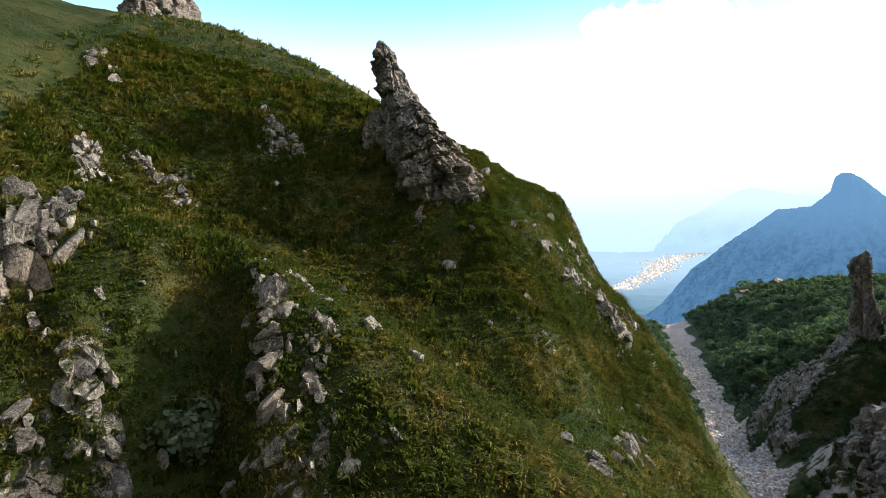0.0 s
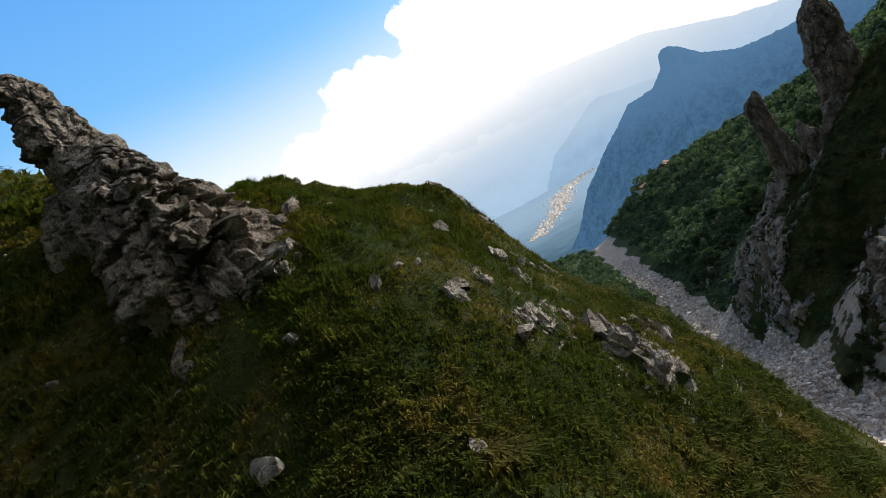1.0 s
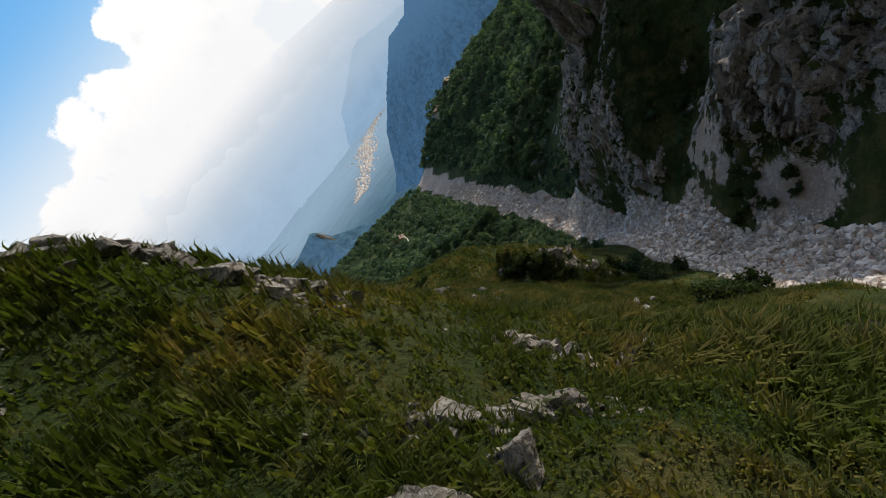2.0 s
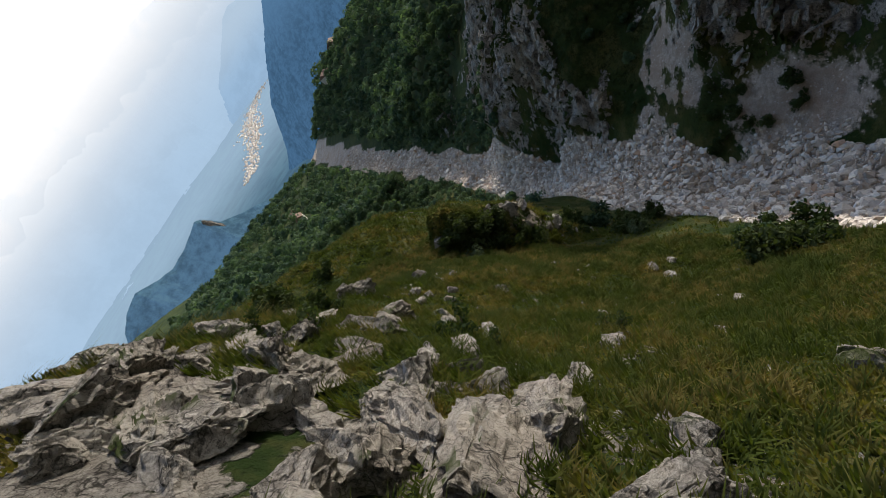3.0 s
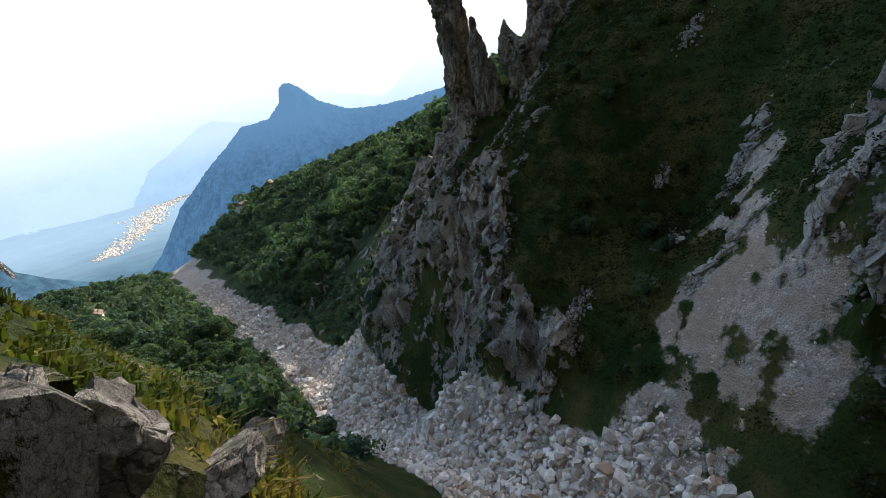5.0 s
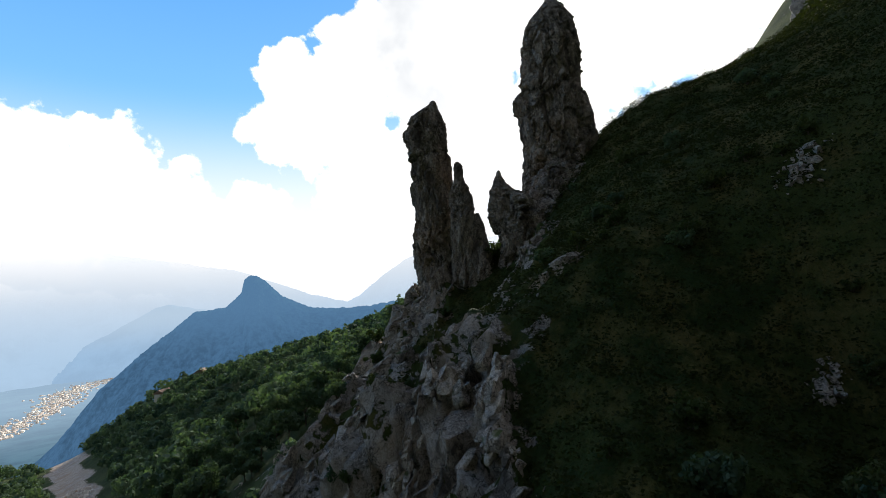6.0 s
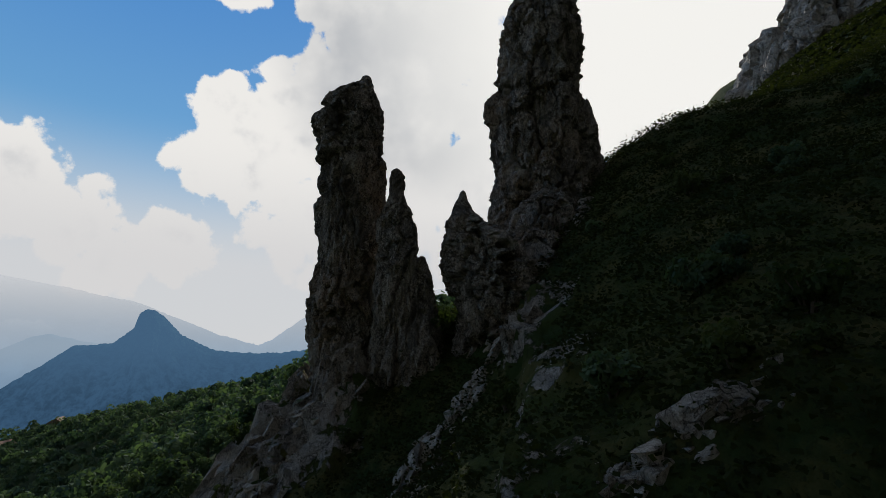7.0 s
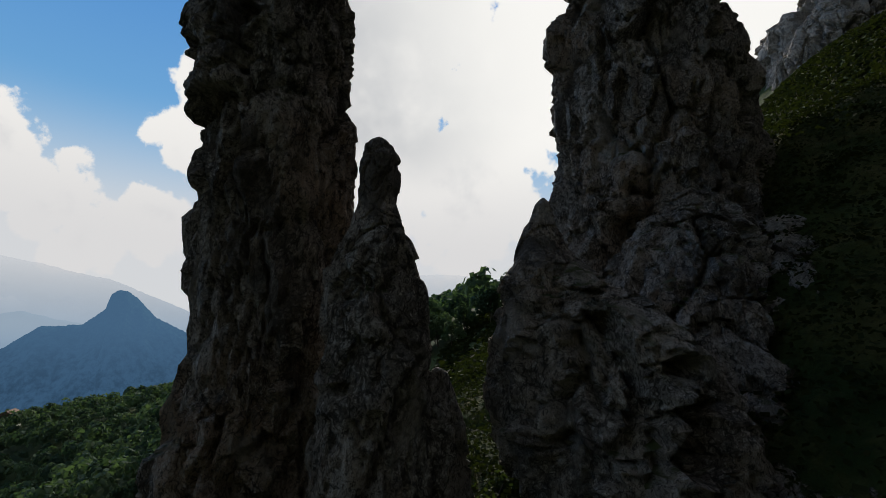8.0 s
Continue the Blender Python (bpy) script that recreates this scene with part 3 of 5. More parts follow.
# ---------------------------------------------------------------- rock towers
def tower_mesh(name, spine, seed, mat, nt=90, nz=150, rough=0.16, strata=0.0, big=1.0):
    """A weathered rock column. spine: (x, y, z, radius along x, radius along y), from foot to top."""
    s = np.array(spine, float)
    t = np.linspace(0, 1, nz)
    k = np.linspace(0, 1, len(s))
    c = np.stack([np.interp(t, k, s[:, i]) for i in range(5)], 1)
    for _ in range(4):
        c[1:-1] = (c[:-2] + 2 * c[1:-1] + c[2:]) / 4
    c[-6:, 3:5] *= np.array((0.95, 0.88, 0.78, 0.62, 0.4, 0.08))[:, None]
    a = np.linspace(0, 2 * np.pi, nt, endpoint=False)
    ca, sa = np.cos(a), np.sin(a)
    rad = np.stack([c[:, 3, None] * ca, c[:, 4, None] * sa, 0 * (c[:, 3, None] * ca)], 2)
    p = c[:, None, :3] + rad
    flat = p.reshape(-1, 3)
    size = np.repeat((c[:, 3] + c[:, 4]) / 2, nt)
    q = flat * (1, 1, 0.45) / big
    q = q + seed * 13.7
    d = 0.55 * fbm(q / 3.2, 5, 0.5, True) + 0.5 * fbm(q / 1.4 + 9, 4, 0.5, True) * 0.5 + 0.6 * fbm(flat / (5.0 * big) + seed, 3)
    ledge = np.abs(((flat[:, 2] + 0.35 * flat[:, 0] * strata + 0.6 * fbm(flat / 3.0 + 5, 3)) / 1.7) % 1 - 0.5) * 2
    d += strata * (ledge - 0.5)
    warp = flat + 0.35 * np.stack([fbm(flat / 1.5 + 3, 3), fbm(flat / 1.5 + 8, 3), fbm(flat / 1.5 + 13, 3)], 1)
    grain = max(0.7, float(np.mean(size)) / 3.0)
    who, edge = broken((warp + seed) / (np.array((2.0, 2.0, 5.0)) * grain))
    who2, edge2 = broken((warp + seed + 40) / (np.array((0.8, 0.8, 1.5)) * grain))
    who3, edge3 = broken((warp + seed + 80) / (np.array((0.42, 0.42, 0.6)) * grain))
    d = 0.6 * d + 1.0 * (who - 0.5) - 0.4 * smooth(edge, 0.10, 0.0) + 0.4 * (who2 - 0.5) - 0.2 * smooth(edge2, 0.1, 0.0) + 0.13 * (who3 - 0.5) - 0.25
    out = rad.reshape(-1, 3)
    ln = np.maximum(np.linalg.norm(out, axis=1), 1e-6)[:, None]
    amount = np.clip(rough * np.minimum(size, 4.0 * big) * 1.9, 0.05, 1.4 * big)
    flat = flat + out / ln * (d * amount)[:, None]
    flat[:, 2] += 0.35 * amount * fbm(q / 1.2 + 77, 4)
    faces = [(i * nt + j, i * nt + (j + 1) % nt, (i + 1) * nt + (j + 1) % nt, (i + 1) * nt + j) for i in range(nz - 1) for j in range(nt)]
    faces.append(tuple((nz - 1) * nt + j for j in range(nt)))
    ob = mesh_object(name, [tuple(v) for v in flat], faces, mat)
    ob.data.set_sharp_from_angle(angle=radians(28))
    return ob


def rock_group(name, label, category, masses):
    """A rock thing of several masses: (part name, spine, seed, material, rings round, rings up)."""
    top = tagged(new(name), label, category)
    for nm, spine, seed, mat, nt, nz in masses:
        tower_mesh(nm, spine, seed, mat, nt, nz, 0.16 if nm == "rock_column" else 0.27).parent = top
    return top


rock_group("rock_tower", "tall grey limestone tower on the rocky ridge", "rock tower", [
    ("rock_column", [(130.5, 106.3, 34, 6.5, 5.4), (130.2, 106.6, 42, 5.8, 5.0), (130.6, 106.6, 48, 5.1, 4.8), (131.2, 106.7, 51.5, 4.6, 4.3), (131.25, 106.8, 55, 4.5, 4.35), (131.2, 106.95, 58.5, 4.4, 4.3), (131.2, 106.9, 60.4, 3.8, 3.7),
                     (131.3, 106.6, 62.2, 3.2, 3.2), (131.3, 106.4, 64, 3.4, 3.4), (131.3, 106.3, 66.3, 3.6, 3.5), (131.3, 106.3, 68.3, 3.2, 3.15), (131.3, 106.2, 70.2, 2.5, 2.5), (131.35, 105.9, 72, 1.5, 1.5), (131.4, 105.8, 73.4, 0.7, 0.7), (131.4, 105.8, 74.2, 0.3, 0.3)], 1, MAT_WARM, 200, 300),
    ("rock_buttress", [(122.5, 107, 32, 4.2, 3.6), (122.8, 107, 38, 3.6, 3.2), (123.6, 106.6, 43, 2.8, 2.6), (125.2, 106.2, 47.5, 1.8, 2.0), (126.2, 106, 50, 0.7, 0.8)], 11, MAT_ROCK, 130, 150),
    ("rock_foot", [(120, 103.5, 36, 3.4, 1.8), (121.5, 103.3, 41, 2.8, 1.6), (124.5, 103, 45.5, 2.0, 1.4), (127, 102.6, 49, 0.8, 0.8)], 12, MAT_ROCK, 100, 110)])
rock_group("rock_tower", "slim dark limestone tower beside a narrow gap", "rock tower", [
    ("rock_column", [(119.6, 119.6, 30, 3.2, 3.2), (119.6, 119.6, 36.8, 2.45, 2.45), (119.6, 119.7, 39.4, 2.55, 2.6), (119.55, 119.8, 41.8, 2.45, 2.5), (119.45, 120, 46, 2.25, 2.35), (119.45, 120, 50.3, 2.3, 2.4), (119.35, 120.2, 52, 2.2, 2.25),
                     (119.3, 120.3, 53.3, 2.35, 2.4), (119.35, 120.2, 55, 2.1, 2.15), (119.4, 120, 56.2, 1.7, 1.7), (119.65, 119.5, 57.1, 1.0, 1.0), (119.85, 119.2, 57.8, 0.5, 0.5), (119.85, 119.2, 58.4, 0.25, 0.25)], 2, MAT_WARM, 170, 220),
    ("rock_foot", [(117.2, 118.8, 30, 2.2, 2.0), (117.4, 118.8, 35, 1.6, 1.5), (117.8, 118.9, 39, 0.9, 0.9), (118, 119, 41, 0.4, 0.4)], 13, MAT_ROCK, 70, 80)])
for label, seed, nz, spine in (
        ("small limestone needle leaning on the slim tower", 3, 150, [(118.2, 115.8, 33, 1.8, 2.3), (117.9, 115.5, 40, 1.15, 1.5), (117.75, 115.5, 43.3, 1.05, 1.35), (117.7, 115.5, 45.0, 0.95, 1.2), (117.62, 115.5, 46.2, 0.78, 0.92), (117.58, 115.5, 47.0, 0.55, 0.62), (117.55, 115.5, 47.5, 0.42, 0.46), (117.55, 115.5, 47.9, 0.5, 0.5), (117.52, 115.5, 48.7, 0.5, 0.48), (117.5, 115.55, 49.4, 0.25, 0.25)]),
        ("low limestone knob in the gap between towers", 6, 100, [(118.6, 113.9, 33, 1.9, 1.9), (118.4, 114.1, 40.5, 0.85, 0.85), (118.35, 114.1, 41.8, 0.7, 0.7), (118.35, 114.1, 42.7, 0.45, 0.45), (118.38, 114, 43.3, 0.2, 0.2)]),
        ("stubby limestone needle at the tall tower's foot", 4, 150, [(119.8, 108.8, 33, 3.2, 3.6), (119.6, 109.1, 39.8, 2.4, 2.7), (119.5, 109.5, 41.8, 2.2, 2.7), (119.4, 110.2, 44.2, 1.7, 2.15), (119.4, 110.8, 45.5, 1.1, 1.35), (119.4, 111.3, 46.4, 0.55, 0.6), (119.4, 111.35, 47.2, 0.32, 0.34), (119.4, 111.3, 48, 0.15, 0.15)]),
        ("thin limestone spike behind the tall tower", 7, 90, [(131.3, 102.2, 48, 1.7, 1.7), (131.2, 102.3, 54, 0.8, 0.8), (131.2, 102.3, 56.2, 0.6, 0.6), (131.2, 102.4, 58.2, 0.38, 0.38), (131.25, 102.5, 59.7, 0.12, 0.12)])):
    tagged(tower_mesh("rock_needle", spine, seed, MAT_ROCK, 100, nz, 0.24), label, "rock needle")
rock_group("rock_crag", "leaning grey limestone crag rising from the grass", "rock crag", [
    ("rock_slab", [(1.7, 39.6, 69.5, 2.2, 1.6), (0.8, 40.0, 73, 3.2, 2.2), (-1.2, 41, 76.5, 3.3, 2.6), (-2.3, 43.5, 80.5, 2.5, 2.3), (-3.1, 45.5, 83.8, 1.8, 1.8), (-3.7, 46.6, 85.6, 0.8, 0.9)], 5, MAT_CRAG, 150, 190),
    ("rock_head", [(-3.4, 45.5, 77, 2.2, 2.2), (-3.9, 46.5, 82, 1.9, 1.9), (-4.6, 47.8, 86, 1.6, 1.6), (-5.4, 48.8, 89, 1.5, 1.4), (-5.9, 49.4, 91.3, 1.1, 1.1), (-6.4, 49.9, 92.8, 0.3, 0.3)], 15, MAT_CRAG, 100, 160),
    ("rock_buttress", [(3.2, 40.8, 70, 1.7, 1.4), (2.6, 41.4, 74.6, 1.5, 1.3), (2.0, 42, 77.2, 1.0, 0.9), (1.8, 42.4, 78.4, 0.4, 0.4)], 16, MAT_CRAG, 70, 90),
    ("rock_shoulder", [(-6.6, 47.5, 78, 1.8, 1.6), (-6.8, 48, 82.5, 1.4, 1.3), (-7.0, 48.4, 85, 0.7, 0.7)], 17, MAT_CRAG, 60, 80)])


# ---------------------------------------------------------------- distance
def range_mesh(name, ridge, base, mat, depth=600.0, steps=14, seed=0):
    """A far mountain side below a skyline. ridge: (azimuth, elevation, distance) seen from the ravine; base: foot height."""
    r = np.array(ridge, float)
    n = 420
    k = np.linspace(0, 1, len(r))
    t = np.linspace(0, 1, n)
    az, el, dist = (np.interp(t, k, r[:, i]) for i in range(3))
    eye = np.array((65.0, 93.0, 34.0))
    top = np.stack([eye[0] + dist * np.sin(np.radians(az)), eye[1] + dist * np.cos(np.radians(az)), eye[2] + dist * np.tan(np.radians(el))], 1)
    toe = top.copy()
    toward_eye = np.stack([-np.sin(np.radians(az)), -np.cos(np.radians(az)), 0 * az], 1)
    rows = []
    for j in range(-4, steps + 1):
        f = abs(j) / steps
        d = f * depth if j >= 0 else -f * depth
        row = top + toward_eye * d
        drop = smooth(np.array([f]), -0.35, 1.0)[0] - smooth(np.array([0.0]), -0.35, 1.0)[0]
        row[:, 2] = top[:, 2] + (base - top[:, 2]) * min(1, drop * 1.25)
        rows.append(row)
    p = np.stack(rows, 1)
    q = p.reshape(-1, 3)
    sc = depth / 4
    amp = depth * 0.05
    bump = fbm(q / sc + seed * 7, 6, 0.55, True) * amp - amp * 1.1
    fade = np.clip(np.abs(np.tile(np.arange(-4, steps + 1), n)) / 3.0, 0.12, 1)
    q[:, 2] += (bump - amp * 0.5) * fade + depth * 0.006 * np.abs(fbm(q / (depth * 0.02), 2))
    ob = mesh_object(name, q, grid_faces(n, steps + 5), mat)
    return ob


# haze is painted: the pale blue of these hills comes from their glow
FAR = make_distance("far_mountain_haze_glow", (0.02, 0.025, 0.03), (0.52, 0.72, 0.95), 0.92, 0.004, 0.94, (0.90, 0.97, 1.06), (-200, 480), 5.0, True, (120, 640))
MIDFAR = make_distance("near_mountain_haze_glow", (0.02, 0.03, 0.035), (0.44, 0.66, 0.93), 0.85, 0.008, 0.92, (0.62, 0.79, 0.98), (-150, 80))
HILL = make_distance("wooded_hill_haze_glow", (0.014, 0.03, 0.025), (0.12, 0.28, 0.52), 0.58, 0.10, 0.66, (0.17, 0.37, 0.66), (-60, 60))
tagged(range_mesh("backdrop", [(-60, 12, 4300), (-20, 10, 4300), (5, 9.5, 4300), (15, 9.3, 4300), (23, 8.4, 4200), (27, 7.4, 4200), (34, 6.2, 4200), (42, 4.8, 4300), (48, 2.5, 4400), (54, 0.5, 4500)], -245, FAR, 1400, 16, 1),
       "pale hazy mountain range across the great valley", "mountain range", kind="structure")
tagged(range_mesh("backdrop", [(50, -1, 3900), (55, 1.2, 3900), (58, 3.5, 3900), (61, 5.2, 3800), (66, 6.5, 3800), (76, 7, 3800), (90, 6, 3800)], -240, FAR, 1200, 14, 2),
       "distant mountain behind the wooded ridge, pale from painted haze", "mountain range", kind="structure")
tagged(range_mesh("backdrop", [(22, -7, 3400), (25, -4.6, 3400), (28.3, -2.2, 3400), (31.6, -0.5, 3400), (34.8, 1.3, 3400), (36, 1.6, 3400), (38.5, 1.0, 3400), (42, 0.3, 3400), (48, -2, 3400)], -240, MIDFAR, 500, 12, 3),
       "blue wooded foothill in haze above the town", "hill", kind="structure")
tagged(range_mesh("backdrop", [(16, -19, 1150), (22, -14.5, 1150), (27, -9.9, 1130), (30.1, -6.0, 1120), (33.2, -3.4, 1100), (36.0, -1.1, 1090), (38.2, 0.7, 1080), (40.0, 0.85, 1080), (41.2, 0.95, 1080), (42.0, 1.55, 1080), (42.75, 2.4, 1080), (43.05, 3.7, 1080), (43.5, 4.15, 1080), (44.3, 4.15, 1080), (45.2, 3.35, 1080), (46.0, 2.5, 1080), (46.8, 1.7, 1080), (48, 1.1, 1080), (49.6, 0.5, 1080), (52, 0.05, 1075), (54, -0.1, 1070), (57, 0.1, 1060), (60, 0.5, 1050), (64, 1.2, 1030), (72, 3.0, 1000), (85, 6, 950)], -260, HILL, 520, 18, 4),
       "wooded hill with a knobbed rocky top, blue from painted haze", "hill", kind="structure")
NEARHILL = make_distance("wooded_ridge_haze_glow", (0.025, 0.045, 0.022), (0.15, 0.31, 0.52), 0.6, 0.09, 0.6)
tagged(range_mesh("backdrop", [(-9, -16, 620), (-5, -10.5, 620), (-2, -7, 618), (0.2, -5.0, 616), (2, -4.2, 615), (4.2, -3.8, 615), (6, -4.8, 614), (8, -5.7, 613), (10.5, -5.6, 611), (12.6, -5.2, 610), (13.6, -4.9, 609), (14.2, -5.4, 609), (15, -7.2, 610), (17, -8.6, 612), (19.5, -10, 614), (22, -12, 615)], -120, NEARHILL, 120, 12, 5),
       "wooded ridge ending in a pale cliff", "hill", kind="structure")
# the valley floor's glow pales with distance in place of real haze
FLOOR = make_distance("valley_haze_glow", (0.03, 0.05, 0.04), (0.08, 0.20, 0.33), 0.7, 0.012, 0.7, (0.50, 0.71, 0.95), (900, 2600), 5.0, False)


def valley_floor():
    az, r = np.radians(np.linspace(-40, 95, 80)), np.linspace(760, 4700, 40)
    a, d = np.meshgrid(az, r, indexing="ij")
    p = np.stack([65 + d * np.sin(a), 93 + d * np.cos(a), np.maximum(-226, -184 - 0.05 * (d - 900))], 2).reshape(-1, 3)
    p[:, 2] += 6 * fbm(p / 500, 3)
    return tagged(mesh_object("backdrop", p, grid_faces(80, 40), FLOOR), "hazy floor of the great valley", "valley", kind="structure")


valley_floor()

# cliffs of the main summit, behind and beside the ridge
for spine, seed in (([(372, -19, 60, 70, 60), (372, -19, 120, 55, 50), (370, -22, 170, 42, 40), (372, -24, 205, 28, 28), (378, -28, 235, 14, 14), (380, -28, 245, 4, 4)], 21),
                    ([(335, 11, 80, 26, 24), (334, 12, 125, 18, 16), (332, 14, 155, 10, 9), (330, 16, 168, 4, 4), (330, 16, 176, 1, 1)], 22),
                    ([(345, -2, 80, 30, 28), (345, -2, 150, 22, 20), (344, -1, 180, 12, 12), (344, -1, 195, 3, 3)], 23),
                    ([(322, 27, 80, 12, 10), (322, 27, 125, 7, 6), (321.5, 28, 146, 3.5, 3), (321, 28, 157, 1, 1)], 25),
                    ([(330, -74, 60, 60, 60), (330, -74, 150, 50, 50), (330, -74, 230, 30, 30), (330, -74, 260, 8, 8)], 24)):
    tagged(tower_mesh("rock_cliff", spine, seed, MAT_CRAG, 150, 160, 0.2, 0.0, 8.0), "towering grey limestone cliff above the ridge", "cliff", "summit cliffs")
# two blocks on the skyline of the grassy mountain
for spine, seed in (([(-50, 88, 96, 6, 4), (-49, 88, 104, 4.5, 4), (-49, 88, 110, 3.6, 3), (-49, 88, 113, 2, 2)], 31), ([(-56, 115, 98, 9, 7), (-56, 115, 112, 7.5, 6), (-55.5, 115, 121, 6.5, 5), (-55.5, 115, 127, 3.5, 3)], 32)):
    tagged(tower_mesh("rock_crag", spine, seed, MAT_ROCK, 60, 80, 0.3), "square limestone block on the grassy skyline", "rock crag", "skyline crags")
tagged(tower_mesh("rock_crag", [(208, 668, -112, 18, 12), (209, 671, -74, 14, 9), (210, 674, -50, 9, 6), (211, 676, -33, 5, 4), (211, 677, -24, 1, 1)], 33, MAT_WARM, 60, 60, 0.9),
       "pale cliff at the end of the wooded ridge", "rock crag")


# ---------------------------------------------------------------- helpers for things
def part(name, data, parent, label=""):
    ob = new(name, data)
    ob.parent = parent
    if label:
        tagged(ob, label)
    return ob


def quads_mesh(name, centre, u, v, mat):
    """One quad at each centre, spanned by the half-axes u and v (arrays of n x 3)."""
    c = np.stack([centre - u - v, centre + u - v, centre + u + v, centre - u + v], 1).reshape(-1, 3)
    me = bpy.data.meshes.new(name)
    fast_mesh(me, c, np.arange(len(c)).reshape(-1, 4))
    me.materials.append(mat)
    return me


def random_frames(rng, n):
    a = rng.normal(size=(n, 3))
    a /= np.linalg.norm(a, axis=1)[:, None]
    b = np.cross(a, rng.normal(size=(n, 3)))
    b /= np.linalg.norm(b, axis=1)[:, None]
    return a, b


def sphere(sub):
    bm = bmesh.new()
    bmesh.ops.create_icosphere(bm, subdivisions=sub, radius=1)
    v = np.array([x.co for x in bm.verts])
    f = np.array([[y.index for y in x.verts] for x in bm.faces])
    bm.free()
    return v, f


BALL0, BALL1, BALL2, BALL3, BALL4 = sphere(3), sphere(1), sphere(3), sphere(4), sphere(5)


def rock_mesh(name, seed, ball, mat):
    """Broken limestone of about unit radius, cut along planes, most of them near one bedding and two joint directions."""
    rng = np.random.RandomState(seed)
    v = ball[0].copy()
    v += v * (0.25 * fbm(v * 1.1 + seed, 2))[:, None]
    base, _ = np.linalg.qr(rng.normal(size=(3, 3)))
    for k in range(20):
        n = base[:, k % 3] * rng.choice((-1, 1)) + rng.normal(size=3) * 0.34
        n /= np.linalg.norm(n)
        v -= np.outer(np.maximum(v @ n - rng.uniform(0.30, 0.72), 0), n) * 0.98
    v *= 0.88 / np.percentile(np.abs(v), 96, axis=0)
    if len(v) > 300:
        q = v + 0.12 * np.stack([fbm(v * 2.5 + 3, 3), fbm(v * 2.5 + 8, 3), fbm(v * 2.5 + 13, 3)], 1)
        who, edge = broken(q * (1.7, 1.7, 2.6) + seed)
        who2, edge2 = broken(q * (4.2, 4.2, 6.5) + seed + 30)
        v += v * (0.20 * (who - 0.5) - 0.12 * smooth(edge, 0.12, 0) + 0.11 * (who2 - 0.5) - 0.05 * smooth(edge2, 0.12, 0) + 0.04 * fbm(q * 5, 3, 0.5, True))[:, None]
    me = bpy.data.meshes.new(name)
    fast_mesh(me, v, ball[1])
    me.materials.append(mat)
    me.polygons.foreach_set("use_smooth", np.ones(len(me.polygons), bool))
    me.set_sharp_from_angle(angle=radians(24))
    return me


OUTCROPS = [rock_mesh("outcrop", 40 + i, BALL4, MAT_BLOCK) for i in range(10)]
PEBBLES = [rock_mesh("outcrop", 40 + i, BALL3, MAT_BLOCK) for i in range(10)]
BLOCKS = [rock_mesh("boulder", 60 + i, BALL2, MAT_ROCK) for i in range(8)]


def slope_at(x, y):
    e = 0.8
    zx = (land(x + e, y) - land(x - e, y)) / (2 * e)
    zy = (land(x, y + e) - land(x, y - e)) / (2 * e)
    return Vector((-float(zx[0]), -float(zy[0]), 1)).normalized()


LOOSE = []


def outcrop(x, y, sx, sy, sz, turn=0.0, k=0, sink=0.3, lean=0.8, fall=False, loose=False):
    """A limestone outcrop set into the turf; with fall its long side follows the fall line."""
    if fall:
        down = slope_at(np.array([x]), np.array([y]))
        turn = math.degrees(math.atan2(down.y, down.x)) + (turn - 40) * 0.5
        sx, sy, sz, lean = 0.55 * max(sz, sx) + 0.5 * sx, sy * 0.9, 0.45 * sz + 0.25, 0.8
    up = Vector((0, 0, 1)).lerp(slope_at(np.array([x]), np.array([y])), lean).normalized()
    m = Matrix.Translation((x, y, float(height(x, y)[0]) + sz * (0.5 - sink) * 0.6)) @ Vector((0, 0, 1)).rotation_difference(up).to_matrix().to_4x4() @ pose(0, 0, 0, 0, 0, turn)
    if loose:
        LOOSE.append((k % 10, m @ Matrix.Diagonal((sx, sy, sz, 1))))
        return None
    ob = new("rock_outcrop", (OUTCROPS if max(sx, sy, sz) > 0.85 else PEBBLES)[k % 10])
    ob.matrix_world = m @ Matrix.Diagonal((sx, sy, sz, 1))
    size = "large" if max(sx, sy) > 1.6 else "small"
    return tagged(ob, f"{size} weathered limestone outcrop set in the turf", "rock", "outcrops in the turf")


def angular(seed):
    """Vertices of a sharp-edged block, cut mostly along one bedding and two joint directions."""
    rng = np.random.RandomState(seed)
    v = BALL0[0].copy()
    for k in range(15):
        n = np.eye(3)[k % 3] * rng.choice((-1, 1)) + rng.normal(size=3) * 0.3
        n /= np.linalg.norm(n)
        v -= np.outer(np.maximum(v @ n - rng.uniform(0.28, 0.66), 0), n)
    v *= 0.8 / np.percentile(np.abs(v), 95, axis=0)
    return v + v * (0.10 * fbm(v * 2.2 + seed, 3))[:, None]


def block_mesh(seed, mat):
    me = bpy.data.meshes.new("block")
    fast_mesh(me, angular(seed), BALL0[1])
    me.materials.append(mat)
    me.polygons.foreach_set("use_smooth", np.ones(len(me.polygons), bool))
    me.set_sharp_from_angle(angle=radians(20))
    return me


ANGULAR = {mat.name: [block_mesh(300 + i, mat) for i in range(24)] for mat in (MAT_CRAG, MAT_BLOCK)}


